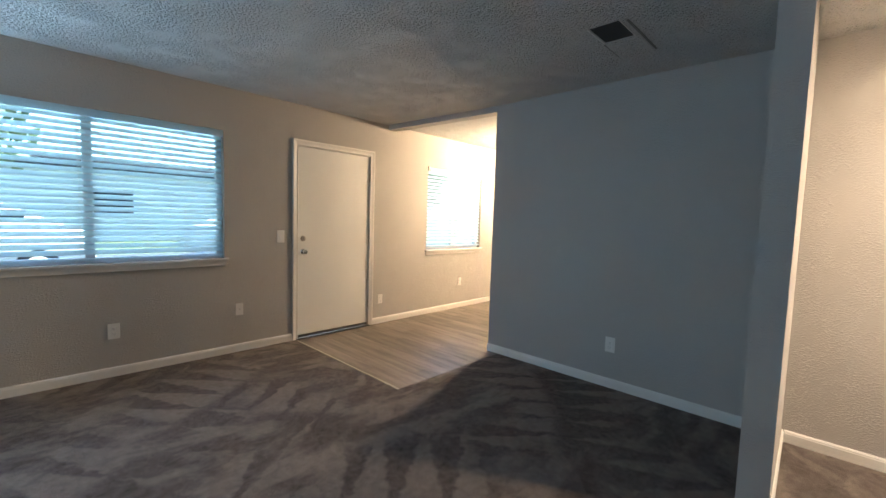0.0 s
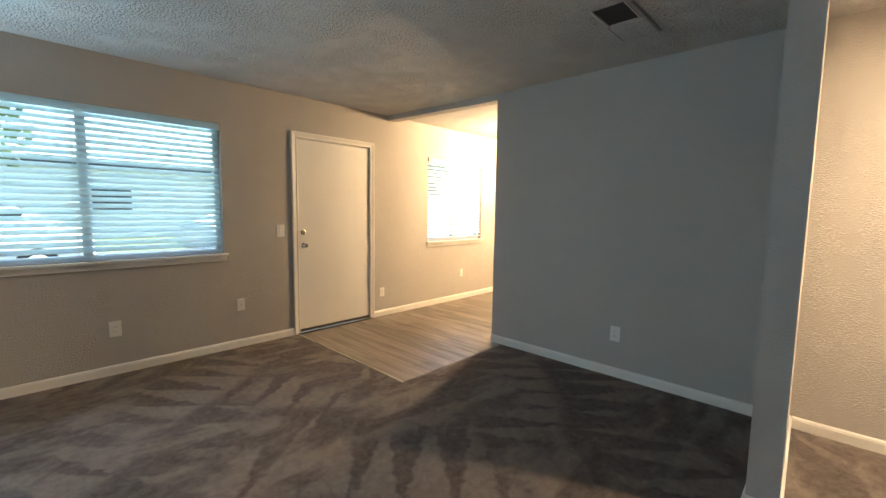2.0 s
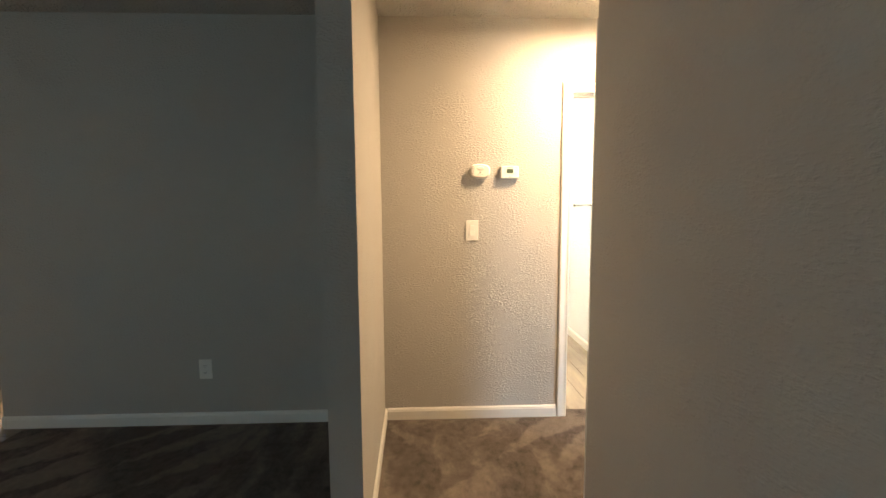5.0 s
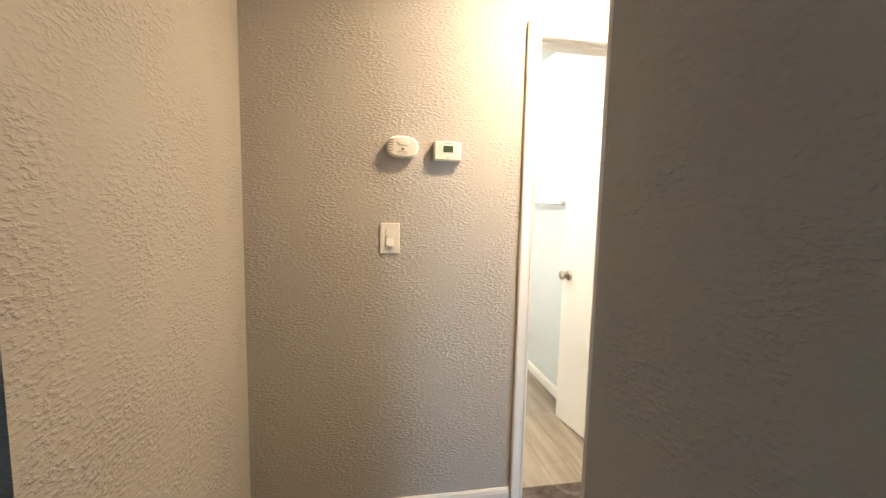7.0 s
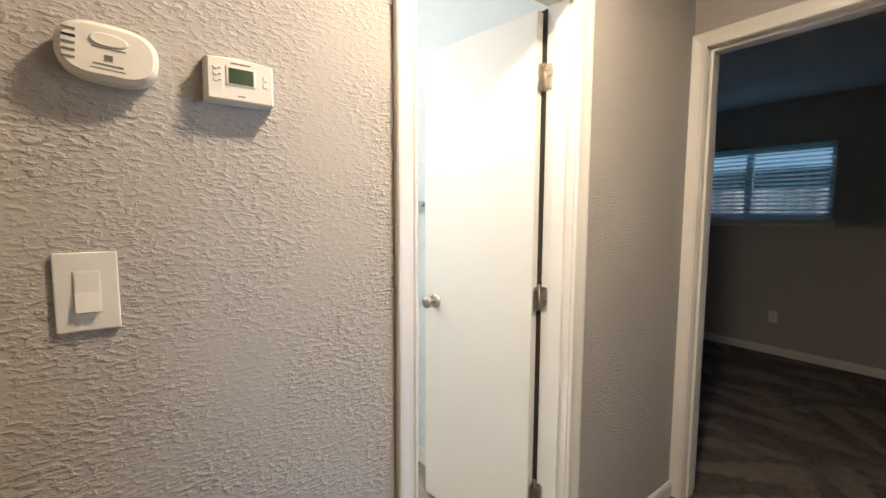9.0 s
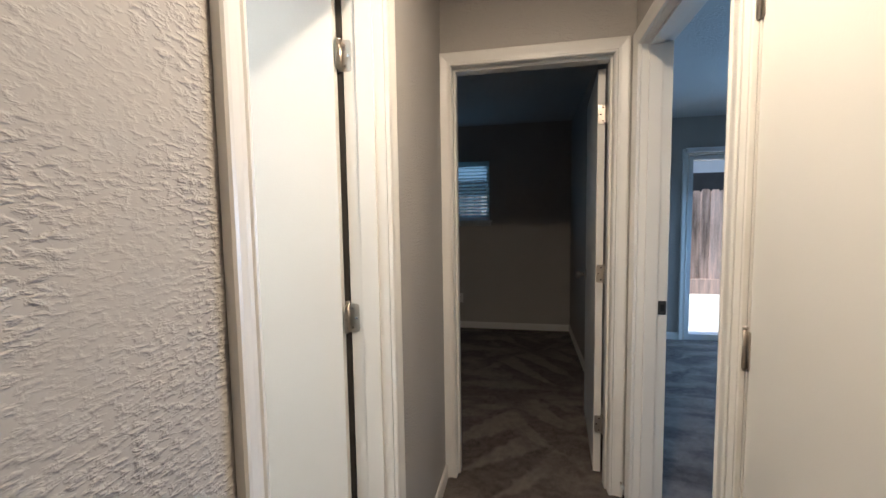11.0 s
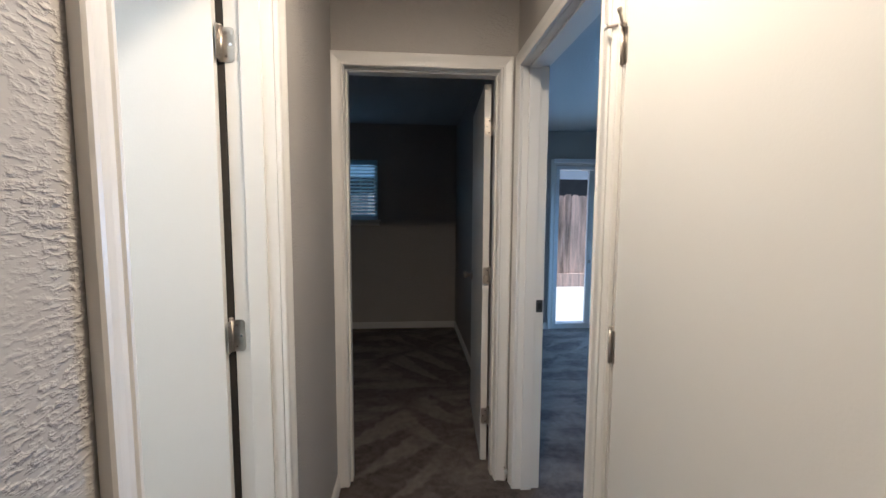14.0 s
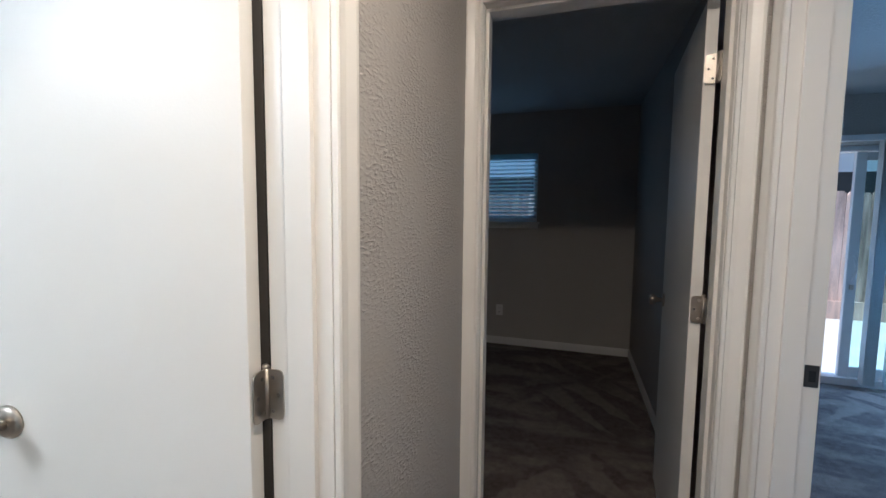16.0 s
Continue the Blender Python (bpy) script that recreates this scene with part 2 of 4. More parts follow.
CARGLASS = material("dark_car_glass", (0.03, 0.035, 0.04), rough=0.08)
TYRE = material("black_tyre", (0.02, 0.02, 0.02), rough=0.85)
SIDING = material("white_painted_siding", (0.72, 0.72, 0.70), rough=0.6, vary=0.06, scale=2)
ROOFING = material("dark_roof_fascia", (0.045, 0.042, 0.045), rough=0.8, vary=0.2)
STUCCO = material("pale_stucco", (0.66, 0.64, 0.60), rough=0.9, vary=0.08, bump=0.2, bump_scale=80)
LAMPGLASS = glowing("lit_frosted_lamp_glass", (1.0, 0.76, 0.5), 6)
BATHGLASS = glowing("lit_bathroom_globe", (1.0, 0.92, 0.8), 8)
YELLOW = material("yellow_post_paint", (0.55, 0.36, 0.05), rough=0.6)


# ---- building helpers ----
def finish(bm, name, mat, smooth=False):
    bmesh.ops.recalc_face_normals(bm, faces=bm.faces)
    me = bpy.data.meshes.new(name)
    bm.to_mesh(me)
    bm.free()
    if mat:
        me.materials.append(mat)
    if smooth:
        for p in me.polygons:
            p.use_smooth = True
    return me


def part(name, bm, mat, parent=None, label="", smooth=False):
    """Links one bmesh as one mesh object under a thing or a part (built in world axes about its parent's origin)."""
    ob = new(name, finish(bm, name, mat, smooth))
    if parent:
        ob.parent = parent
    if label:
        ob["label"] = label
    return ob


def empty(name, m, label="", category="", group="", kind=""):
    ob = new(name)
    ob.empty_display_size = 0.1
    ob.matrix_world = m
    return tagged(ob, label, category, group, kind)


def box(x0, x1, y0, y1, z0, z1, bevel=0.0, bm=None, segments=2):
    bm = bm or bmesh.new()
    made = bmesh.ops.create_cube(bm, size=1.0, matrix=Matrix.Translation(((x0 + x1) / 2, (y0 + y1) / 2, (z0 + z1) / 2))
                                 @ Matrix.Diagonal((abs(x1 - x0), abs(y1 - y0), abs(z1 - z0), 1)))
    if bevel:
        edges = list({e for v in made["verts"] for e in v.link_edges})
        bmesh.ops.bevel(bm, geom=edges, offset=bevel, segments=segments, affect="EDGES", profile=0.6)
    return bm


def tube(p, q, r, bm=None, n=16, r2=None):
    bm = bm or bmesh.new()
    p, q = Vector(p), Vector(q)
    m = Matrix.Translation((p + q) / 2) @ (q - p).to_track_quat("Z", "Y").to_matrix().to_4x4()
    bmesh.ops.create_cone(bm, cap_ends=True, segments=n, radius1=r, radius2=r if r2 is None else r2, depth=(q - p).length, matrix=m)
    return bm


def lathe(profile, m=None, n=24, bm=None):
    """Turned solid about local z from (radius, height) pairs."""
    bm = bm or bmesh.new()
    rings = []
    for r, h in profile:
        rings.append([bm.verts.new((r * math.cos(2 * math.pi * i / n), r * math.sin(2 * math.pi * i / n), h)) for i in range(n)])
    for a, c in zip(rings, rings[1:]):
        for i in range(n):
            bm.faces.new((a[i], a[(i + 1) % n], c[(i + 1) % n], c[i]))
    bm.faces.new(rings[0][::-1])
    bm.faces.new(rings[-1])
    if m:
        bmesh.ops.transform(bm, matrix=m, verts=[v for ring in rings for v in ring])
    return bm


def slab(name, axis, n0, n1, u0, u1, w0, w1, holes, mat, kind="structure", label="", category=""):
    """A wall (axis x or y: its normal) or a ceiling or floor (axis z) with rectangular openings right through it."""
    us = sorted({u0, u1, *[h[0] for h in holes], *[h[1] for h in holes]})
    ws = sorted({w0, w1, *[h[2] for h in holes], *[h[3] for h in holes]})
    us = [u for u in us if u0 <= u <= u1]
    ws = [w for w in ws if w0 <= w <= w1]
    solid = lambda i, j: (0 <= i < len(us) - 1 and 0 <= j < len(ws) - 1 and not any(
        h[0] <= (us[i] + us[i + 1]) / 2 <= h[1] and h[2] <= (ws[j] + ws[j + 1]) / 2 <= h[3] for h in holes))
    bm = bmesh.new()
    seen = {}

    def v(n, u, w):
        key = (n, u, w)
        if key not in seen:
            seen[key] = bm.verts.new({"x": (n, u, w), "y": (u, n, w), "z": (u, w, n)}[axis])
        return seen[key]

    for i in range(len(us) - 1):
        for j in range(len(ws) - 1):
            if not solid(i, j):
                continue
            a, b, c, d = us[i], us[i + 1], ws[j], ws[j + 1]
            for n in (n0, n1):
                bm.faces.new((v(n, a, c), v(n, b, c), v(n, b, d), v(n, a, d)))
            for di, dj, p, q in ((-1, 0, (a, c), (a, d)), (1, 0, (b, c), (b, d)), (0, -1, (a, c), (b, c)), (0, 1, (a, d), (b, d))):
                if not solid(i + di, j + dj):
                    bm.faces.new((v(n0, *p), v(n0, *q), v(n1, *q), v(n1, *p)))
    ob = part(name, bm, mat)
    return tagged(ob, label, category, "", kind)


CASING = [(0, 0), (0, 0.010), (0.004, 0.013), (0.010, 0.013), (0.014, 0.010), (0.026, 0.011), (0.040, 0.015), (0.050, 0.0175),
          (0.058, 0.0175), (0.062, 0.014), (0.062, 0)]
BASE = [(0, 0), (0, 0.012), (0.060, 0.012), (0.066, 0.010), (0.072, 0.0095), (0.078, 0.006), (0.082, 0.004), (0.082, 0)]


def casing(parent, at, out, u0, u1, top, width=0.062, legs=(1, 1, 1), bottom=-0.022):
    """Moulded trim round an opening. at(u, n, z) gives the place; n runs out from the wall face."""
    k = width / 0.062
    runs = [((u0, bottom), (u0, top), (-1, 0), (-1, 1)), ((u0, top), (u1, top), (-1, 1), (1, 1)), ((u1, top), (u1, bottom), (1, 1), (1, 0))]
    for use, name, (a, c, da, dc) in zip(legs, ("casing", "head_casing", "casing"), runs):
        if not use:
            continue
        bm = bmesh.new()
        rows = []
        for (u, z), (du, dz) in ((a, da), (c, dc)):
            rows.append([bm.verts.new(at(u + du * w * k, out * (d + 0.0015), z + dz * w * k)) for w, d in CASING])
        m = len(CASING)
        for i in range(m):
            bm.faces.new((rows[0][i], rows[0][(i + 1) % m], rows[1][(i + 1) % m], rows[1][i]))
        bm.faces.new(rows[0])
        bm.faces.new(rows[1][::-1])
        part(name, bm, TRIM, parent)


def baseboard(p, q, inward, label="white painted baseboard along the carpet edge", mat=None):
    """A moulded baseboard from p to q on the floor, its face towards inward."""
    bm = bmesh.new()
    rows = []
    for x, y in (p, q):
        rows.append([bm.verts.new((x + inward[0] * (d + 0.001), y + inward[1] * (d + 0.001), h * 0.93 + F)) for h, d in BASE])
    m = len(BASE)
    for i in range(m):
        bm.faces.new((rows[0][i], rows[0][(i + 1) % m], rows[1][(i + 1) % m], rows[1][i]))
    bm.faces.new(rows[0])
    bm.faces.new(rows[1][::-1])
    return tagged(part("baseboard", bm, mat or TRIM), label, "baseboard", "", "structure")


def jambs(parent, at, n0, n1, u0, u1, top, stop_at=None):
    """Lining of an opening, 18 mm thick, inside the rough opening, with a door stop."""
    def piece(name, ua, ub, na, nb, za, zb):
        a, c = at(ua, na, za), at(ub, nb, zb)
        part(name, box(min(a[0], c[0]), max(a[0], c[0]), min(a[1], c[1]), max(a[1], c[1]), za, zb, 0.0015), TRIM, parent)
    t = 0.018
    piece("jamb", u0 - t, u0, n0, n1, F, top)
    piece("jamb", u1, u1 + t, n0, n1, F, top)
    piece("head_jamb", u0 - t, u1 + t, n0, n1, top, top + t)
    if stop_at:
        s0, s1 = stop_at
        piece("door_stop", u0, u0 + 0.011, s0, s1, F, top - 0.011)
        piece("door_stop", u1 - 0.011, u1, s0, s1, F, top - 0.011)
        piece("door_stop", u0, u1, s0, s1, top - 0.011, top)


def knob(parent, m, mat=NICKEL, rose=0.032):
    """Round door knob with its rose, local z out of the door."""
    k = part("knob", lathe([(0.010, 0.006), (0.010, 0.026), (0.016, 0.032), (0.0245, 0.042), (0.0265, 0.052), (0.024, 0.060), (0.015, 0.065), (0.004, 0.066)], m), mat, parent, "satin metal round knob", True)
    part("rose", lathe([(rose, 0.0), (rose, 0.004), (rose * 0.8, 0.009), (0.012, 0.011)], m), mat, k, "", True)


def hinge(parent, pin, z, ua, ub, mat=NICKEL, h=0.089):
    """Butt hinge: knuckles on the pin and two leaves running along ua and ub."""
    hg = part("hinge", tube((pin[0], pin[1], z - h / 2), (pin[0], pin[1], z + h / 2), 0.0062, n=12), mat, parent, "brushed nickel butt hinge", True)
    part("pin_cap", lathe([(0.0045, 0), (0.0075, 0.002), (0.006, 0.006), (0.002, 0.008)], pose(pin[0], pin[1], z + h / 2)), mat, hg, "", True)
    for d in (ua, ub):
        if not d:
            continue
        dv = Vector((d[0], d[1], 0)).normalized()
        nv = Vector((-dv.y, dv.x, 0))
        bm = bmesh.new()
        w, r = 0.036, 0.009
        pts = [(0, -h / 2), (w - r, -h / 2), (w - r * 0.3, -h / 2 + r * 0.3), (w, -h / 2 + r), (w, h / 2 - r), (w - r * 0.3, h / 2 - r * 0.3), (w - r, h / 2), (0, h / 2)]
        for s in (-0.0012, 0.0012):
            bm.faces.new([bm.verts.new(Vector((pin[0], pin[1], z)) + dv * a + nv * s + Vector((0, 0, c))) for a, c in pts])
        bm.verts.ensure_lookup_table()
        k = len(pts)
        for i in range(k):
            bm.faces.new((bm.verts[i], bm.verts[(i + 1) % k], bm.verts[k + (i + 1) % k], bm.verts[k + i]))
        part("hinge_leaf", bm, mat, hg)
        bm = bmesh.new()
        for a, c in ((0.014, -0.030), (0.026, 0.0), (0.014, 0.030)):
            p = Vector((pin[0], pin[1], z + c)) + dv * a
            tube(p - nv * 0.002, p + nv * 0.002, 0.0038, bm, 10)
        part("screw", bm, CHROME, hg)


def door_leaf(parent, pivot, direction, side, width, height, thick=0.035, gap=0.006, v0=0.008, z0=-0.008):
    """A flush slab hung at pivot, running along direction, its thickness on the given side. Returns the leaf and its axes."""
    d = Vector((direction[0], direction[1], 0)).normalized()
    n = Vector((-d.y, d.x, 0)) * side
    bm = box(gap, width, v0, v0 + thick, z0, height, 0.002)
    m = Matrix(((d.x, n.x, 0, pivot[0]), (d.y, n.y, 0, pivot[1]), (0, 0, 1, 0), (0, 0, 0, 1)))
    bmesh.ops.transform(bm, matrix=m, verts=bm.verts)
    return part("door_leaf", bm, DOOR, parent, "smooth white painted flush door slab"), d, n


# ---- the large structure ----
H = 2.455
F = -0.022
W0 = F - 0.05
HB = 2.36
T = 0.12
# shell
slab("wall_north", "y", 6.0, 6.16, 0.28, 9.2, W0, 2.6, [(1.20, 3.985, 0.89, 2.065), (4.69, 5.635, W0, 2.05), (6.59, 7.77, 0.875, 2.02)], WALL,
     label="warm grey textured wall with windows and entry door", category="wall")
slab("wall_accent", "x", 6.0, 6.0 + T, 2.162, 4.42, W0, 2.6, [], WALL, label="grey textured living room wall in shade", category="wall")
stub = slab("wall_stub", "y", 2.022, 2.142, 4.89, 6.0, W0, 2.6, [], WALL, label="grey stub wall between living room and hallway", category="wall")
for vert in stub.data.vertices:
    if vert.co.x > 5.9 and vert.co.y < 2.1:
        vert.co.y = 2.060
slab("wall_hall_east", "x", 6.0, 6.0 + T, -0.555, 2.16, W0, 2.6, [(0.252, 0.908, W0, 2.038)], WALL,
     label="warm grey textured hallway wall with bathroom door", category="wall")
slab("wall_living_south", "y", 1.0, 1.10, 0.28, 5.005, W0, 2.6, [], WALL, label="grey textured wall beside the hallway entrance", category="wall")
slab("wall_hall_west", "x", 5.005, 5.125, -0.555, 1.10, W0, 2.6, [(-0.488, 0.353, W0, 2.038), (0.424, 1.072, W0, 2.038)], WALL,
     label="grey hallway wall with bedroom and closet doors", category="wall")
slab("wall_hall_end", "y", -0.675, -0.555, 4.98, 6.6, W0, 2.6, [(5.196, 5.961, W0, 2.038)], WALL, label="grey wall at the hallway end with a doorway", category="wall")
slab("wall_living_west", "x", 0.16, 0.28, 1.0, 6.16, W0, 2.6, [], WALL, label="plain grey living room wall", category="wall")
slab("wall_kitchen_east", "x", 9.2, 9.32, 2.04, 6.16, W0, 2.6, [], WALL, label="plain kitchen wall", category="wall")
slab("wall_kitchen_south", "y", 2.04, 2.16, 6.12, 9.2, W0, 2.6, [], WALL, label="plain kitchen wall", category="wall")
slab("wall_bath_south", "y", 0.10, 0.262, 6.127, 8.6, W0, 2.6, [], BATHWALL, label="pale painted bathroom wall", category="wall")
slab("wall_bath_east", "x", 8.6, 8.72, 0.10, 2.04, W0, 2.6, [], BATHWALL, label="pale painted bathroom wall", category="wall")
slab("wall_bath_north", "y", 2.0, 2.038, 6.12, 8.6, W0, 2.6, [], BATHWALL, label="pale painted bathroom wall", category="wall")
slab("wall_bath_west", "x", 6.121, 6.126, 0.91, 2.0, W0, 2.6, [], BATHWALL, label="pale painted bathroom wall", category="wall")
slab("wall_bedroom_south", "y", -3.56, -3.40, 4.98, 8.8, W0, 2.6, [(6.01, 7.30, 1.265, 1.955)], WALL, label="grey bedroom wall with a blind-covered window", category="wall")
slab("wall_bedroom_west", "x", 4.98, 5.10, -3.40, -0.675, W0, 2.6, [], WALL, label="plain grey bedroom wall", category="wall")
slab("wall_bedroom_east", "x", 8.68, 8.80, -3.40, -0.555, W0, 2.6, [], WALL, label="plain grey bedroom wall", category="wall")
slab("wall_bedroom_north", "y", -0.675, -0.555, 6.6, 8.68, W0, 2.6, [], WALL, label="plain grey bedroom wall", category="wall")
slab("wall_slider", "y", -3.41, -3.25, 1.3, 4.98, W0, 2.6, [(2.12, 3.95, W0, 1.90)], WALL, label="grey bedroom wall with a sliding glass door", category="wall")
slab("wall_slider_west", "x", 1.18, 1.30, -3.41, 1.0, W0, 2.6, [], WALL, label="plain grey bedroom wall", category="wall")
# header over the kitchen opening, turned 4 degrees to fit the camera's view
bm = box(0, T, 0, 1.58, 2.395, 2.6)
bmesh.ops.transform(bm, matrix=pose(6.0, 4.42, 0, 0, 0, 4.0), verts=bm.verts)
tagged(part("header_beam", bm, WALL), "shallow painted header beam over the kitchen opening", "beam", "", "structure")
# ceilings
slab("ceiling_living", "z", H, 2.6, 0.28, 6.0, 1.10, 6.0, [(5.01, 5.255, 2.85, 3.03)], CEIL, label="white sprayed texture living room ceiling", category="ceiling")
slab("ceiling_hall", "z", H, 2.6, 5.125, 6.0, -0.555, 1.10, [], CEIL, label="white textured hallway ceiling", category="ceiling")
slab("ceiling_kitchen", "z", H, 2.6, 6.12, 9.2, 2.16, 6.0, [], CEIL, label="white textured kitchen ceiling", category="ceiling")
slab("ceiling_bathroom", "z", H, 2.6, 6.126, 8.6, 0.225, 2.0, [], BATHWALL, label="white bathroom ceiling", category="ceiling")
slab("ceiling_bedroom", "z", HB, 2.6, 5.10, 8.68, -3.40, -0.675, [], CEIL2, label="textured white bedroom ceiling in shade", category="ceiling")
slab("ceiling_slider_room", "z", 2.29, 2.6, 1.30, 4.98, -3.25, 1.0, [], CEIL2, label="textured white bedroom ceiling", category="ceiling")
slab("roof", "z", 2.602, 2.75, -0.1, 9.5, -3.5, 6.3, [], ROOFING, label="flat dark roof over the rooms", category="roof")
# floors: carpet, with the vinyl of kitchen, entry and bathroom let in
slab("floor_carpet", "z", -0.10, F, 0.16, 8.8, -3.40, 6.0, [(4.685, 6.12, 4.285, 6.0), (0.1, 4.98, -3.5, -3.25), (6.06, 8.8, 2.1, 6.0), (6.08, 8.72, 0.1, 2.05)], CARPET,
     label="grey brown cut pile carpet with vacuum tracks", category="carpet")
vinyl_floor = slab("floor_vinyl", "z", -0.10, F - 0.006, 4.685, 9.2, 2.1, 6.1, [(4.685, 6.06, 2.1, 4.285)], JOINT,
                   label="grey oak plank vinyl floor of kitchen and entry", category="floor")
bath_floor = slab("floor_bathroom", "z", -0.10, F - 0.006, 6.08, 8.72, 0.1, 2.05, [], JOINT, label="grey oak plank vinyl bathroom floor", category="floor")
# dark metal tone also carries the shade of the gap under the entry door
tagged(part("threshold", box(4.69, 5.635, 5.97, 6.16, -0.05, -0.010, 0.003), DARKMETAL), "dark metal entry threshold", "threshold", "", "structure")
tagged(part("carpet_edge_strip", box(4.677, 4.693, 4.285, 5.97, F - 0.004, F + 0.004, 0.002), NICKEL), "thin strip where carpet meets vinyl", "trim", "", "structure")

# baseboards
baseboard((0.28, 6.0), (4.645, 6.0), (0, -1))
baseboard((5.682, 6.0), (9.2, 6.0), (0, -1), "cream lit baseboard in the kitchen")
baseboard((6.0, 4.42), (6.0, 2.16), (-1, 0))
baseboard((6.0, 4.42), (6.12, 4.42), (0, 1))
baseboard((4.877, 2.142), (5.987, 2.142), (0, 1))
baseboard((4.89, 2.022), (4.89, 2.142), (-1, 0))
baseboard((4.877, 2.0215), (6.0, 2.0595), (0, -1))
baseboard((6.0, 2.045), (6.0, 0.955), (-1, 0))
baseboard((6.0, 0.205), (6.0, -0.555), (-1, 0))
baseboard((0.28, 1.10), (5.125, 1.10), (0, 1))
baseboard((6.75, 0.262), (8.6, 0.262), (0, 1), "pale baseboard in the bathroom")
baseboard((8.6, 0.275), (8.6, 2.0), (-1, 0), "pale baseboard in the bathroom")
baseboard((5.10, -3.40), (8.68, -3.40), (0, 1))
baseboard((5.10, -0.68), (5.10, -3.385), (1, 0))
baseboard((4.98, -3.25), (4.01, -3.25), (0, 1))
baseboard((2.05, -3.25), (1.30, -3.25), (0, 1))

# ---- doors ----
# entry door
d1 = empty("door_1", pose(0, 0, 0), "closed white flush entry door with white casing", "door", "", "structure")
at = lambda u, n, z: (u, 6.0 - n, z)
casing(d1, at, 1, 4.707, 5.620, 2.037)
jambs(d1, at, 0.0, -0.155, 4.708, 5.618, 2.032)
bm = box(4.712, 5.614, 6.006, 6.050, 0.004, 2.028, 0.002)
leaf = part("door_leaf", bm, DOOR, d1, "smooth white painted flush door slab")
knob(leaf, pose(4.770, 6.006, 0.925, 90), CHROME)
part("deadbolt", lathe([(0.030, 0), (0.030, 0.006), (0.024, 0.014), (0.006, 0.015)], pose(4.770, 6.006, 1.065, 90)), NICKEL, leaf, "round deadbolt plate", True)
part("thumb_turn", box(4.766, 4.774, 5.972, 5.992, 1.050, 1.080, 0.002), NICKEL, leaf)
# dark strip at the leaf's foot stands for the shaded gap beneath it
part("door_gap_shade", box(4.715, 5.611, 6.003, 6.0055, -0.006, 0.022), DARKMETAL, leaf, "dark strip added for the shade under the door")
for z in (0.25, 1.04, 1.78):
    hinge(leaf, (5.6165, 5.999), z, None, None, NICKEL)

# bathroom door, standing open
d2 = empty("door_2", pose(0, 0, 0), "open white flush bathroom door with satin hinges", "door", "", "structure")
at = lambda u, n, z: (6.0 - n, u, z)
casing(d2, at, 1, 0.268, 0.892, 2.022, 0.059)
jambs(d2, at, 0.0, -0.125, 0.27, 0.89, 2.02, (-0.03, -0.082))
leaf, d, n = door_leaf(d2, (6.138, 0.264), (0.985, 0.155), 1, 0.568, 2.005)
for z in (0.256, 1.006, 1.785):
    hinge(leaf, (6.134, 0.271), z, (-1, 0), tuple((n + d * 0.05).to_2d()))
for s, v in ((1, 0.043), (-1, 0.008)):
    p = Vector((6.138, 0.264, 0.925)) + d * 0.502 + n * v
    knob(leaf, Matrix.Translation(p) @ (n * s).to_track_quat("Z", "Y").to_matrix().to_4x4())
# strip added to paint the hinge gap as dark as shade would
part("hinge_gap_shade", box(6.128, 6.160, 0.2625, 0.2705, F, 2.015), GAP_SHADE, d2, "dark strip standing in for shade behind the hinges")

# bedroom door at the hallway end, standing open
d3 = empty("door_3", pose(0, 0, 0), "open white flush bedroom door at hallway end", "door", "", "structure")
at = lambda u, n, z: (u, -0.555 + n, z)
casing(d3, at, 1, 5.212, 5.945, 2.022)
jambs(d3, at, 0.0, -0.125, 5.214, 5.943, 2.02, (-0.03, -0.082))
casing(d3, lambda u, n, z: (u, -0.675 - n, z), 1, 5.212, 5.945, 2.022)
leaf, d, n = door_leaf(d3, (5.216, -0.693), (-0.07, -1.0), 1, 0.715, 2.005)
for z in (0.25, 1.02, 1.79):
    hinge(leaf, (5.221, -0.689), z, (0, 1), tuple((n + d * 0.05).to_2d()))
for s, v in ((1, 0.043), (-1, 0.008)):
    p = Vector((5.216, -0.693, 0.925)) + d * 0.655 + n * v
    knob(leaf, Matrix.Translation(p) @ (n * s).to_track_quat("Z", "Y").to_matrix().to_4x4())

# doorway to the slider bedroom
d4 = empty("door_4", pose(0, 0, 0), "open doorway with white casing and strike plate", "doorway", "", "structure")
at = lambda u, n, z: (5.125 + n, u, z)
casing(d4, at, 1, -0.472, 0.337, 2.022)
jambs(d4, at, 0.0, -0.125, -0.47, 0.335, 2.02, (-0.03, -0.082))
sp = part("strike_plate", box(5.005, 5.037, -0.4695, -0.467, 0.875, 0.935, 0.001), DARKMETAL, d4, "dark bronze strike plate")
part("latch_hole", box(5.012, 5.028, -0.468, -0.4665, 0.890, 0.920), OPENING_SHADE, sp)

# closet door in the hallway, shut
d5 = empty("door_5", pose(0, 0, 0), "closed white flush hallway closet door", "door", "", "structure")
casing(d5, at, 1, 0.440, 1.056, 2.022, 0.028, (1, 0, 0))
casing(d5, at, 1, 0.440, 1.056, 2.022, 0.044, (0, 1, 1))
jambs(d5, at, 0.0, -0.11, 0.442, 1.054, 2.02)
leaf = part("door_leaf", box(5.085, 5.1225, 0.446, 1.050, -0.008, 2.016, 0.002), DOOR, d5, "smooth white painted flush door slab")
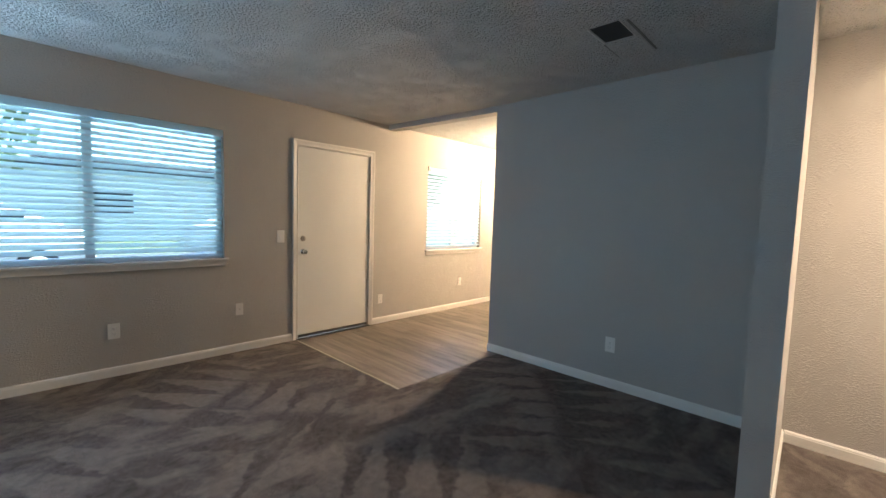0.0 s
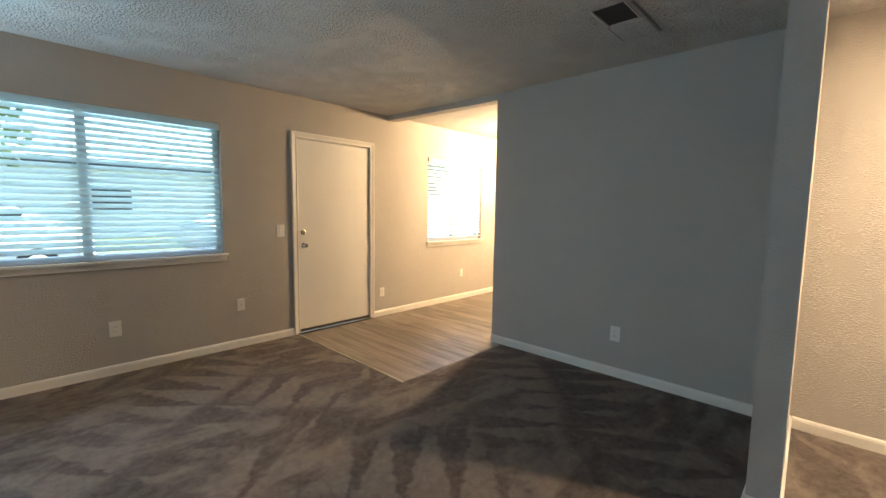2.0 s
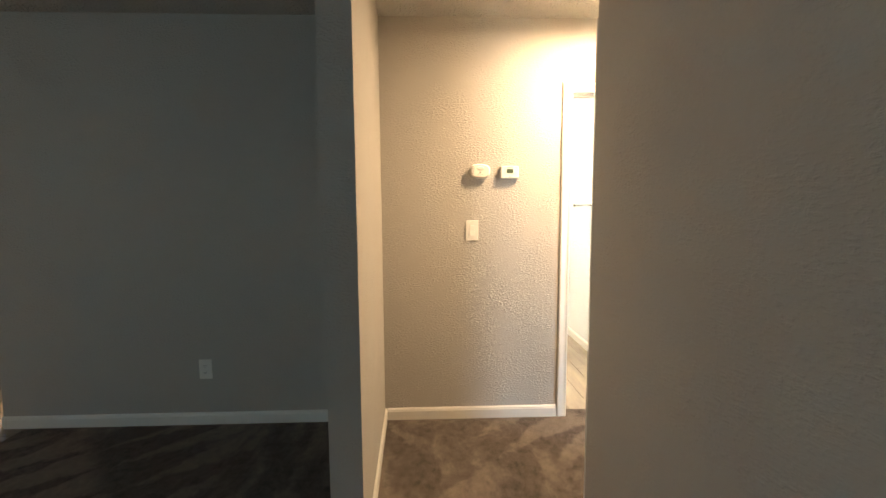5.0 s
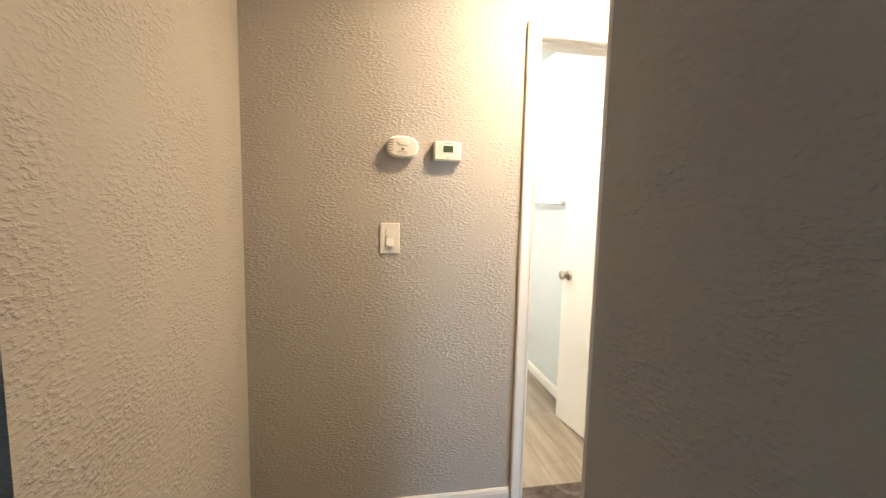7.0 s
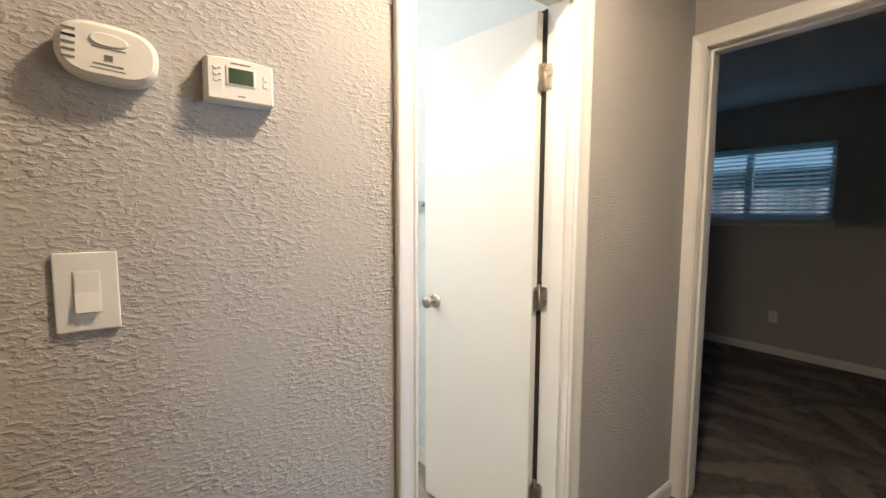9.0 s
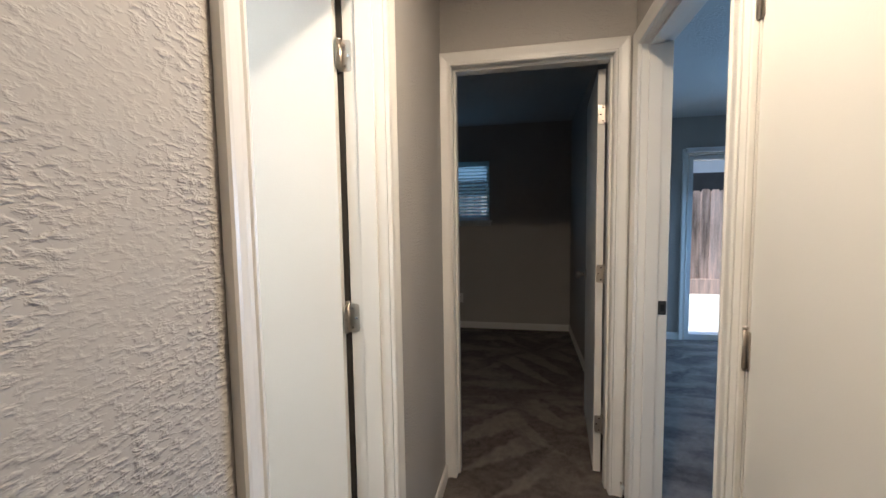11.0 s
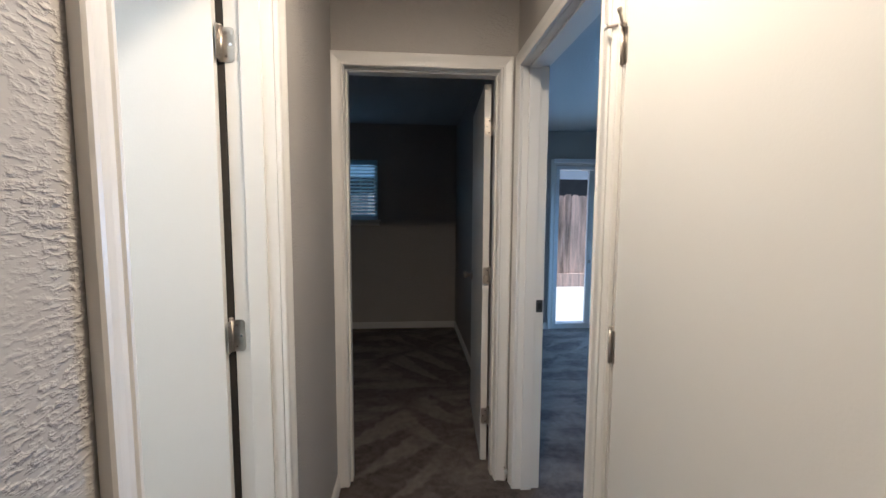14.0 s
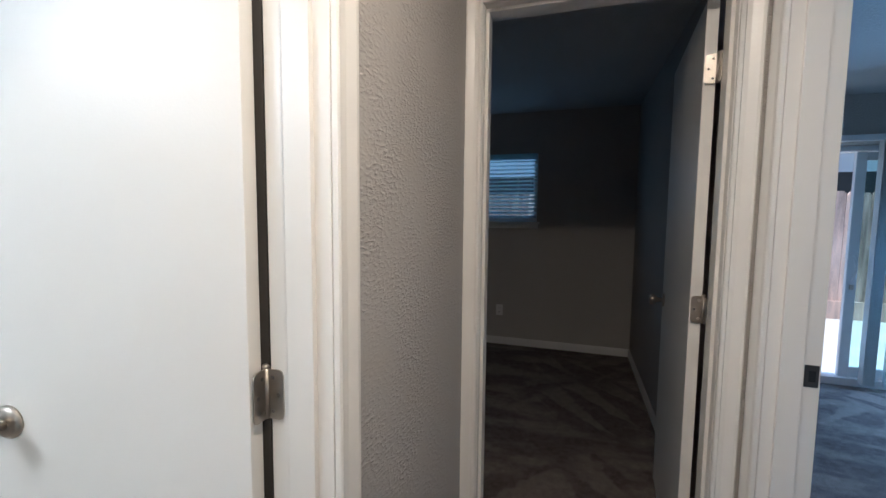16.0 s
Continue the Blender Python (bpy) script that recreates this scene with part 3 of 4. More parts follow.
for z in (0.27, 1.012, 1.752):
    hinge(leaf, (5.1285, 0.437), z, None, None)
    part("hinge_plate", box(5.1232, 5.1255, 0.443, 0.454, z - 0.044, z + 0.040, 0.0005), NICKEL, leaf, "visible edge of a hinge leaf")
    part("hinge_tip", tube((5.1285, 0.437, z - 0.049), (5.1285, 0.437, z - 0.0445), 0.0045, n=10), NICKEL, leaf)
hs = part("hinge_pin_stop", tube((5.1285, 0.437, 1.800), (5.1285, 0.437, 1.808), 0.009, n=12), NICKEL, leaf, "hinge pin door stop with two arms", True)
part("arm", tube((5.1285, 0.437, 1.804), (5.150, 0.462, 1.822), 0.0035, n=10), NICKEL, hs)
part("arm", tube((5.1285, 0.437, 1.804), (5.158, 0.412, 1.806), 0.0035, n=10), NICKEL, hs)
part("bumper", tube((5.148, 0.460, 1.820), (5.153, 0.466, 1.826), 0.006, n=12), NICKEL, hs)
part("bumper", tube((5.156, 0.414, 1.806), (5.162, 0.408, 1.806), 0.007, n=12), RUBBER, hs)
ds = empty("door_stop_spring", pose(5.16, -0.5545, 0), "small white rubber tipped door stop by the casing", "door stop")
part("post", tube((0.0, 0, 0.05), (0.0, 0.045, 0.05), 0.005, n=10), NICKEL, ds)
part("tip", tube((0.0, 0.045, 0.05), (0.0, 0.060, 0.05), 0.009, n=12), RUBBER, ds)


# ---- windows and blinds ----
def window(name, x0, x1, z0, z1, yin, yout, inward, stool=True, picture=False, label=""):
    """A two-light sliding window set in a wall along x; inward is the sign of y towards the room."""
    w = empty(name, pose(0, 0, 0), label, "window", "", "structure")
    yf = yout - inward * -0.05
    ya, yb = sorted((yf, yf + inward * 0.05))
    f = 0.045
    for nm, b in (("window_frame", (x0, x0 + f, z0, z1)), ("window_frame", (x1 - f, x1, z0, z1)), ("window_frame", (x0 + f, x1 - f, z0, z0 + f)),
                  ("window_frame", (x0 + f, x1 - f, z1 - f, z1))):
        part(nm, box(b[0], b[1], ya, yb, b[2], b[3], 0.003), VINYLFRAME, w)
    bars = [x0 + (x1 - x0) * k for k in ((0.34, 0.66) if x1 - x0 > 2 else (0.5,))]
    for xm in bars:
        part("meeting_stile", box(xm - 0.03, xm + 0.03, ya - 0.002, yb + 0.002, z0 + f, z1 - f, 0.003), VINYLFRAME, w)
    stops = [x0 + f] + [v for xm in bars for v in (xm - 0.03, xm + 0.03)] + [x1 - f]
    for a, c in zip(stops[::2], stops[1::2]):
        g = part("pane", box(a, c, (ya + yb) / 2 - 0.002, (ya + yb) / 2 + 0.002, z0 + f, z1 - f), GLASS, w)
        g.visible_shadow = False
    if stool:
        y0, y1 = sorted((yin, yin + inward * 0.038))
        part("window_sill", box(x0 - 0.03, x1 + 0.03, y0, y1, z0 - 0.018, z0 + 0.004, 0.005), TRIM, w)
        y0, y1 = sorted((yin + inward * 0.0015, yin + inward * 0.016))
        part("apron", box(x0 - 0.015, x1 + 0.015, y0, y1, z0 - 0.065, z0 - 0.018, 0.004), TRIM, w)
    return w


def blind(x0, x1, z0, z1, y, inward, tilt, pitch=0.0425, label="", lift=0.0):
    """Horizontal slat blind hung inside an opening: valance, each slat, bottom rail, ladder cords and wand."""
    b = empty("window_blind", pose((x0 + x1) / 2, y, z1), label, "window blind")
    ox, oy, oz = (x0 + x1) / 2, y, z1
    hw = (x1 - x0) / 2
    ya, yb = sorted((inward * 0.030, inward * 0.042))
    part("valance", box(-hw, hw, ya, yb, -0.062, -0.002, 0.004), SLAT, b)
    part("head_rail", box(-hw + 0.004, hw - 0.004, -0.024, 0.024, -0.045, -0.004, 0.002), SLAT, b)
    count = int((z1 - z0 - 0.075 - lift) / pitch)
    sm = None
    for i in range(count):
        if sm is None:
            bm = bmesh.new()
            rows = []
            for k in range(5):
                s = -1 + k / 2
                rows.append([(s * 0.024, 0.0016 * (1 - s * s))])
            top = [(a, h + 0.0013) for ((a, h),) in rows]
            low = [(a, h - 0.0013) for ((a, h),) in rows][::-1]
            ring = top + low
            ends = [[bm.verts.new((x, a, h)) for a, h in ring] for x in (-hw + 0.006, hw - 0.006)]
            m = len(ring)
            for j in range(m):
                bm.faces.new((ends[0][j], ends[0][(j + 1) % m], ends[1][(j + 1) % m], ends[1][j]))
            bm.faces.new(ends[0])
            bm.faces.new(ends[1][::-1])
            sm = finish(bm, "slat", SLAT)
        ob = new("slat", sm)
        ob.parent = b
        ob.matrix_basis = pose(random.uniform(-0.001, 0.001), 0, -0.075 - i * pitch, tilt + random.uniform(-1.5, 1.5), random.uniform(-0.05, 0.05), 0)
    zb = -0.075 - count * pitch
    part("bottom_rail", box(-hw + 0.006, hw - 0.006, -0.024, 0.024, zb - 0.016, zb, 0.003), SLAT, b)
    for fx in (-0.78, -0.28, 0.28, 0.78) if hw > 0.7 else (-0.7, 0.0, 0.7):
        for s in (-1, 1):
            part("ladder_cord", tube((fx * hw, s * 0.026, zb), (fx * hw, s * 0.026, -0.05), 0.0012, n=5), CORD, b)
    return b, ox, oy, oz


# left third, out of view, is added to hold the window's fill lamp
window("window_1", 1.20, 3.985, 0.89, 2.065, 6.0, 6.16, -1, label="wide white sliding window with sill")
b1, *_ = blind(1.206, 3.979, 0.925, 2.063, 6.030, -1, 46, 0.048, label="white slatted blind, lowered, slats half tilted")
part("wand", tube((-0.17, -0.05, -0.62), (-0.20, -0.045, -0.06), 0.004, n=8), DARKMETAL, b1, "thin dark tilt wand")
window("window_2", 6.59, 7.77, 0.875, 2.02, 6.0, 6.16, -1, label="white sliding kitchen window with sill")
b2, *_ = blind(6.596, 7.764, 0.915, 2.018, 6.030, -1, 46, 0.048, label="white slatted kitchen window blind, lowered")
part("bracket", box(-0.605, -0.57, -0.062, -0.042, -0.045, 0.012, 0.002), DARKMETAL, b2, "dark valance bracket")
window("window_3", 6.01, 7.30, 1.265, 1.955, -3.40, -3.56, 1, label="white bedroom window with sill")
b3, *_ = blind(6.016, 7.294, 1.275, 1.953, -3.432, 1, -24, 0.040, label="white slatted bedroom blind, lowered")

# sliding glass door and its vertical blind
s = empty("sliding_door", pose(0, 0, 0), "white framed sliding glass door, partly open", "sliding door", "", "structure")
for a, c, e, g in ((2.12, 2.17, F, 1.90), (3.90, 3.95, F, 1.90), (2.17, 3.90, 1.86, 1.90), (2.17, 3.90, -0.08, 0.03)):
    part("door_frame", box(a, c, -3.40, -3.28, e, g, 0.003), VINYLFRAME, s)
for (a, c), yc in (((2.17, 3.10), -3.365), ((2.58, 3.54), -3.315)):
    pan = part("panel", box(a, a + 0.07, yc - 0.018, yc + 0.018, 0.035, 1.855, 0.004), VINYLFRAME, s)
    part("stile", box(c - 0.07, c, yc - 0.018, yc + 0.018, 0.035, 1.855, 0.004), VINYLFRAME, pan)
    part("rail", box(a + 0.07, c - 0.07, yc - 0.016, yc + 0.016, 1.79, 1.853, 0.004), VINYLFRAME, pan)
    part("rail", box(a + 0.07, c - 0.07, yc - 0.016, yc + 0.016, 0.037, 0.12, 0.004), VINYLFRAME, pan)
    g = part("pane", box(a + 0.07, c - 0.07, yc - 0.003, yc + 0.003, 0.12, 1.79), GLASS2, pan)
    g.visible_shadow = False
bm = bmesh.new()
arc = [Vector((3.505, -3.292 + 0.045 * math.sin(math.pi * k / 10), 0.83 + 0.20 * k / 10)) for k in range(11)]
for p, q in zip(arc, arc[1:]):
    tube(p, q, 0.008, bm, 10)
part("handle", bm, VINYLFRAME, s, "white curved pull handle", True)
part("lock", box(3.492, 3.518, -3.297, -3.285, 0.76, 0.80, 0.002), NICKEL, s)
casing(s, lambda u, n, z: (u, -3.25 + n, z), 1, 2.115, 3.955, 1.905)
vb = empty("vertical_blind", pose(2.70, -3.19, 1.925), "teal-lit white vertical vane blind drawn half aside", "vertical blind")
part("track", box(-0.72, 1.30, -0.025, 0.025, 0.0, 0.045, 0.004), VINYLFRAME, vb)
vm = finish(box(-0.042, 0.042, -0.0008, 0.0008, -1.90, 0.0), "vane", BLADE)
for i in range(17):
    o = new("vane", vm)
    o.parent = vb
    o.matrix_basis = pose(-0.66 + i * 0.079, random.uniform(-0.003, 0.003), -0.002, 0, 0, 66 + random.uniform(-5, 5))
for i in range(7):
    o = new("vane", vm)
    o.parent = vb
    o.matrix_basis = pose(0.675 + i * 0.012, 0, -0.002, 0, 0, 84 + random.uniform(-3, 3))


# ---- wall plates and devices ----
def plate(kind, m, label, w=0.070, h=0.114):
    """A wall plate; local x across, z up, y out of the wall (towards -y)."""
    p = empty({"switch": "light_switch", "outlet": "wall_outlet", "blank": "cable_plate"}[kind], m, label,
              {"switch": "light switch", "outlet": "outlet", "blank": "wall plate"}[kind])
    part("plate", box(-w / 2, w / 2, -0.0065, -0.0005, -h / 2, h / 2, 0.0025), PLATE, p)
    if kind == "switch":
        bm = box(-0.0165, 0.0165, -0.0075, -0.006, -0.033, 0.033, 0.0006)
        part("bezel", bm, PLATE, p)
        bm = bmesh.new()
        pr = [(-0.031, -0.014), (-0.031, -0.006), (0.031, -0.006), (0.031, -0.0085), (0.0, -0.0095)]
        a = [[bm.verts.new((x, y, z)) for z, y in pr] for x in (-0.0145, 0.0145)]
        for i in range(5):
            bm.faces.new((a[0][i], a[0][(i + 1) % 5], a[1][(i + 1) % 5], a[1][i]))
        bm.faces.new(a[0])
        bm.faces.new(a[1][::-1])
        part("rocker", bm, PLATE, p, "white rocker paddle")
        zs = (-0.048, 0.048)
    elif kind == "outlet":
        for z in (-0.020, 0.020):
            r = part("receptacle", box(-0.0165, 0.0165, -0.0085, -0.006, z - 0.0145, z + 0.0145, 0.003), PLATE, p)
            for x, hh in ((-0.0065, 0.0045), (0.0065, 0.0035)):
                part("slot", box(x - 0.001, x + 0.001, -0.0092, -0.008, z - hh + 0.002, z + hh + 0.002), OPENING_SHADE, r)
            part("slot", tube((0, -0.0092, z - 0.008), (0, -0.008, z - 0.008), 0.0024, n=8), OPENING_SHADE, r)
        zs = (0.0,)
    else:
        part("socket", tube((0, -0.012, 0), (0, -0.006, 0), 0.0055, n=12), NICKEL, p)
        zs = (-0.042, 0.042)
    for z in zs:
        part("screw", tube((0, -0.0075, z), (0, -0.006, z), 0.003, n=10), PLATE2, p)
    return p


N = lambda x, z: pose(x, 6.0, z)
E = lambda y, z: pose(6.0, y, z, 0, 0, -90)
plate("outlet", N(3.16, 0.345), "white duplex outlet on the grey wall under window", 0.078, 0.124)
plate("blank", N(4.114, 0.39), "white cable plate on the grey wall", 0.070, 0.114)
plate("switch", N(4.521, 1.088), "white rocker light switch beside the entry door", 0.078, 0.124)
plate("outlet", N(5.805, 0.285), "white duplex outlet beside the kitchen opening")
plate("outlet", N(7.305, 0.375), "white duplex outlet under the kitchen window")
plate("outlet", E(3.172, 0.335), "white duplex outlet low on the shaded wall", 0.078, 0.124)
plate("switch", E(1.503, 1.190), "white rocker light switch under the detector", 0.078, 0.124)
plate("outlet", pose(6.02 + 0.35, -3.40, 0.34, 0, 0, 180), "white duplex outlet on the dim bedroom wall")


def extrude_outline(pts, y0, y1, mat, name, parent, round_=0.004, label=""):
    """A flat outline in x and z, given depth from y0 to y1 with a softened front edge."""
    bm = bmesh.new()
    back = [bm.verts.new((x, y0, z)) for x, z in pts]
    side = [bm.verts.new((x, y1 + round_ * 0.9, z)) for x, z in pts]
    cx, cz = sum(p[0] for p in pts) / len(pts), sum(p[1] for p in pts) / len(pts)
    front = []
    for x, z in pts:
        v = Vector((cx - x, cz - z)).normalized() * round_
        front.append(bm.verts.new((x + v.x, y1, z + v.y)))
    k = len(pts)
    for a, c in ((back, side), (side, front)):
        for i in range(k):
            bm.faces.new((a[i], a[(i + 1) % k], c[(i + 1) % k], c[i]))
    bm.faces.new(front)
    bm.faces.new(back[::-1])
    return part(name, bm, mat, parent, label)


# carbon monoxide alarm
co = empty("carbon_monoxide_alarm", pose(6.0, 1.457, 1.552, 0, 3.5, -90), "cream plastic gas alarm on the textured wall", "alarm")
hw, hh = 0.062, 0.042
pts = []
for k in range(40):
    c, sn = math.cos(2 * math.pi * k / 40), math.sin(2 * math.pi * k / 40)
    pts.append((math.copysign(hw * abs(c) ** 0.68, c), math.copysign(hh * abs(sn) ** 0.8, sn)))
body = extrude_outline(pts, -0.001, -0.036, PLATE2, "body", co, 0.008)
extrude_outline([(0.024 * math.cos(t * math.pi / 8), 0.016 + 0.011 * math.sin(t * math.pi / 8)) for t in range(16)], -0.035, -0.0385, PLATE2, "test_button", co, 0.003)
for k in range(5):
    part("grille_slot", box(-0.053, -0.038, -0.0368, -0.0358, -0.020 + k * 0.010, -0.0165 + k * 0.010), INK if k != 3 else OPENING_SHADE, body)
part("button_mark", box(-0.020, 0.020, -0.0368, -0.0358, 0.0035, 0.005), INK, body)
part("logo_shape", box(-0.005, 0.005, -0.0368, -0.0358, -0.014, -0.005), INK, body)
part("print_bar", box(-0.018, 0.018, -0.0368, -0.0358, -0.0205, -0.0185), INK, body)
part("print_bar", box(-0.021, 0.021, -0.0368, -0.0358, -0.0265, -0.0255), INK, body)
# thermostat
th = empty("thermostat", E(1.276, 1.545), "cream programmable thermostat with green display", "thermostat")
w, h = 0.056, 0.0385
pts = [(-w, -h), (w, -h), (w, h * 0.92), (w * 0.5, h), (0, h * 1.03), (-w * 0.5, h), (-w, h * 0.92)]
extrude_outline(pts, -0.001, -0.012, PLATE2, "back_plate", th, 0.002)
body = extrude_outline([(x * 0.97, z * 0.95) for x, z in pts], -0.012, -0.032, PLATE2, "body", th, 0.004)
part("display_bezel", box(-0.024, 0.024, -0.0335, -0.0315, -0.010, 0.022, 0.001), PLATE2, body)
part("display", box(-0.020, 0.020, -0.0342, -0.033, -0.007, 0.019), LCD, body, "green liquid crystal display")
for z in (-0.004, 0.006, 0.016):
    part("button", box(-0.044, -0.037, -0.0338, -0.031, z - 0.0025, z + 0.0025, 0.0008), PLATE, body)
for z in (-0.002, 0.010):
    part("button", box(0.036, 0.045, -0.0338, -0.031, z - 0.004, z + 0.004, 0.0008), PLATE, body)
for z in (-0.004, 0.006, 0.016):
    part("print_bar", box(-0.036, -0.032, -0.0325, -0.0312, z - 0.001, z + 0.001), INK, body)
part("print_bar", box(-0.016, 0.016, -0.0325, -0.0312, 0.0265, 0.029), INK, body)
part("print_bar", box(-0.006, 0.006, -0.0325, -0.0312, -0.028, -0.026), INK, body)

# ---- ceiling register ----
v = empty("ceiling_vent", pose(5.27, 2.935, H), "white ceiling register, its open half filled with black", "ceiling vent")
# solid block fills the hole; its black paints the duct's inner shade
part("duct", box(-0.256, -0.019, -0.083, 0.103, 0.002, 0.118), OPENING_SHADE, v, "black block standing for the shaded open duct")
part("cover_plate", box(0.0, 0.255, -0.105, 0.105, -0.007, -0.001, 0.002), CEIL, v)
# raised strips whose dark colour stands for the shade in two slots
for y in (-0.118, 0.108):
    part("slot_shade", box(-0.245 if y < 0 else 0.0, 0.255, y - 0.007, y + 0.007, -0.004, -0.0005), INK, v, "dark strip painted for the slot's shade beside the cover")
part("edge", box(-0.262, -0.012, 0.100, 0.106, -0.005, -0.0005), TRIM, v)
part("edge", box(-0.262, -0.012, -0.086, -0.080, -0.005, -0.0005), TRIM, v)

# ---- lamps ----
for nm, x, y, r, mat in (("kitchen_light", 7.7, 4.95, 0.17, LAMPGLASS), ("hall_light", 5.57, 0.75, 0.12, LAMPGLASS)):
    f = empty("ceiling_light", pose(x, y, H), "round flush ceiling light with glowing glass", "ceiling light")
    part("base", lathe([(r, 0), (r, -0.012), (r * 0.96, -0.018), (0.01, -0.018)]), NICKEL, f, "satin metal base", True)
    g = part("shade", lathe([(r * 0.93, -0.019), (r * 0.9, -0.032), (r * 0.7, -0.046), (r * 0.35, -0.053), (0.005, -0.055)]), mat, f, "glowing frosted glass", True)
f = empty("vanity_light", pose(7.3, 1.998, 2.1), "bathroom vanity light with glowing globes", "wall light")
part("bar", box(-0.30, 0.30, -0.03, -0.002, -0.04, 0.04, 0.006), CHROME, f)
for x in (-0.2, 0.0, 0.2):
    part("globe", lathe([(0.01, -0.05), (0.04, -0.035), (0.052, 0), (0.04, 0.035), (0.01, 0.05)], pose(x, -0.09, 0)), BATHGLASS, f, "lit frosted globe", True)
tb = empty("towel_bar", pose(7.2, 0.263, 1.36), "chrome towel bar on the bathroom wall", "towel bar")
part("bar", tube((-0.30, 0.06, 0), (0.30, 0.06, 0), 0.009), CHROME, tb, "", True)
for x in (-0.30, 0.30):
    part("post", tube((x, 0.0, 0), (x, 0.07, 0), 0.014), CHROME, tb, "", True)

# ---- outdoors ----
slab("ground", "z", -0.30, -0.14, -400, 400, -400, 400, [(0.2, 8.7, -3.3, 5.9)], LAWN, label="grass ground around the house", category="ground")
slab("patio", "z", -0.139, -0.05, -1.0, 9.6, -6.25, -3.42, [], CONCRETE, label="sunlit pale concrete patio", category="patio")
slab("pavement", "z", -0.139, -0.06, -8, 20, 6.17, 8.4, [], CONCRETE, label="pale concrete walkway before the house", category="pavement")
slab("road", "z", -0.139, -0.12, -60, 60, 11.5, 18.0, [], ASPHALT, label="grey asphalt drive behind the lawn", category="road")
fence = empty("fence", pose(0, -6.2, 0), "weathered dog-eared cedar board fence", "fence")
bms = []
for k in range(3):
    bm = bmesh.new()
    w, h = 0.068, 1.69 + 0.012 * k
    ring = [(-w, -0.02), (w, -0.02), (w, h - 0.035), (w - 0.03, h), (-w + 0.03, h), (-w, h - 0.035)]
    a = [[bm.verts.new((x, y, z)) for x, z in ring] for y in (-0.009, 0.009)]
    for i in range(6):
        bm.faces.new((a[0][i], a[0][(i + 1) % 6], a[1][(i + 1) % 6], a[1][i]))
    bm.faces.new(a[0])
    bm.faces.new(a[1][::-1])
    bms.append(finish(bm, "board", CEDAR))
for i in range(72):
    o = new("board", bms[i % 3])
    o.parent = fence
    o.matrix_basis = pose(-0.6 + i * 0.1415, random.uniform(-0.004, 0.004), 0, random.uniform(-0.5, 0.5), random.uniform(-0.4, 0.4), 0)
for z in (0.35, 1.25):
    part("rail", box(-0.7, 9.7, -0.055, -0.012, z, z + 0.09, 0.004), CEDAR, fence)
for x in (-0.6, 1.8, 4.2, 6.6, 9.0):
    part("post", box(x - 0.045, x + 0.045, -0.15, -0.057, -0.14, 1.6, 0.004), CEDAR, fence)
part("kick_board", box(-0.7, 9.7, 0.012, 0.045, -0.05, 0.20, 0.004), CEDAR, fence, "cedar kick board along the fence foot")
nb = empty("neighbour_house", pose(3, -9.0, 0), "pale neighbouring house with dark eave", "house")
part("wall", box(-9, 9, -6.0, -0.6, -0.14, 4.6), SIDING, nb, "white painted siding")
part("fascia", box(-9.4, 9.4, -0.62, -0.10, 1.2, 2.24, 0.01), ROOFING, nb, "dark shed roof edge")
part("roof", box(-9.6, 9.6, -6.4, -0.4, 4.6, 4.9, 0.02), ROOFING, nb)
fh = empty("far_house", pose(2, 26, 0), "pale stucco house across the drive", "house")
part("wall", box(-14, 14, 0, 7, -0.14, 3.0), STUCCO, fh)
part("roof", box(-14.6, 14.6, -0.6, 7.6, 3.0, 3.35, 0.05), ROOFING, fh)
for x in (-9, -4, 3, 8):
    wn = part("window", box(x, x + 1.6, -0.05, 0.02, 0.9, 2.1, 0.01), VINYLFRAME, fh)
    part("pane", box(x + 0.08, x + 1.52, -0.058, -0.052, 0.98, 2.02), CARGLASS, wn)


def tree(x, y, height, spread, seed):
    rnd = random.Random(seed)
    t = empty("tree", pose(x, y, -0.14), "leafy green tree beyond the window", "tree", "trees before the house")
    bm = tube((0, 0, 0), (0.1, 0, height * 0.5), 0.16, n=10, r2=0.09)
    for k in range(6):
        a = k * 1.05 + rnd.random()
        z = height * (0.3 + 0.06 * k)
        tube((0.05, 0, z), (math.cos(a) * spread * 0.7, math.sin(a) * spread * 0.7, z + height * 0.25), 0.06, bm, 7, 0.015)
    part("trunk", bm, BARK, t)
    verts, faces = [], []
    for _ in range(2600):
        a, b2_, r = rnd.random() * 6.283, rnd.uniform(-1, 1), rnd.random() ** 0.4
        q = math.sqrt(1 - b2_ * b2_)
        lump = 1 + 0.3 * math.sin(3 * a + seed) * math.cos(2 * b2_ + seed)
        c = Vector((math.cos(a) * q * r * spread * lump, math.sin(a) * q * r * spread * lump, height * 0.66 + b2_ * r * height * 0.36))
        u = Vector((rnd.uniform(-1, 1), rnd.uniform(-1, 1), rnd.uniform(-1, 1))).normalized() * 0.13
        w = u.orthogonal().normalized() * 0.07
        k = len(verts)
        verts += [c - u, c + w, c + u, c - w]
        faces.append((k, k + 1, k + 2, k + 3))
    me = bpy.data.meshes.new("crown")
    me.from_pydata(verts, [], faces)
    me.materials.append(LEAF)
    o = new("crown", me)
    o.parent = t


for i, (x, y, hgt, sp_) in enumerate(((-3.5, 9.5, 4.2, 1.7), (1.0, 10.3, 4.6, 1.9), (-2.5, 20.0, 5.2, 2.4), (9.4, 10.2, 3.8, 1.6), (-8, 20, 6, 2.6))):
    tree(x, y, hgt, sp_, i + 1)


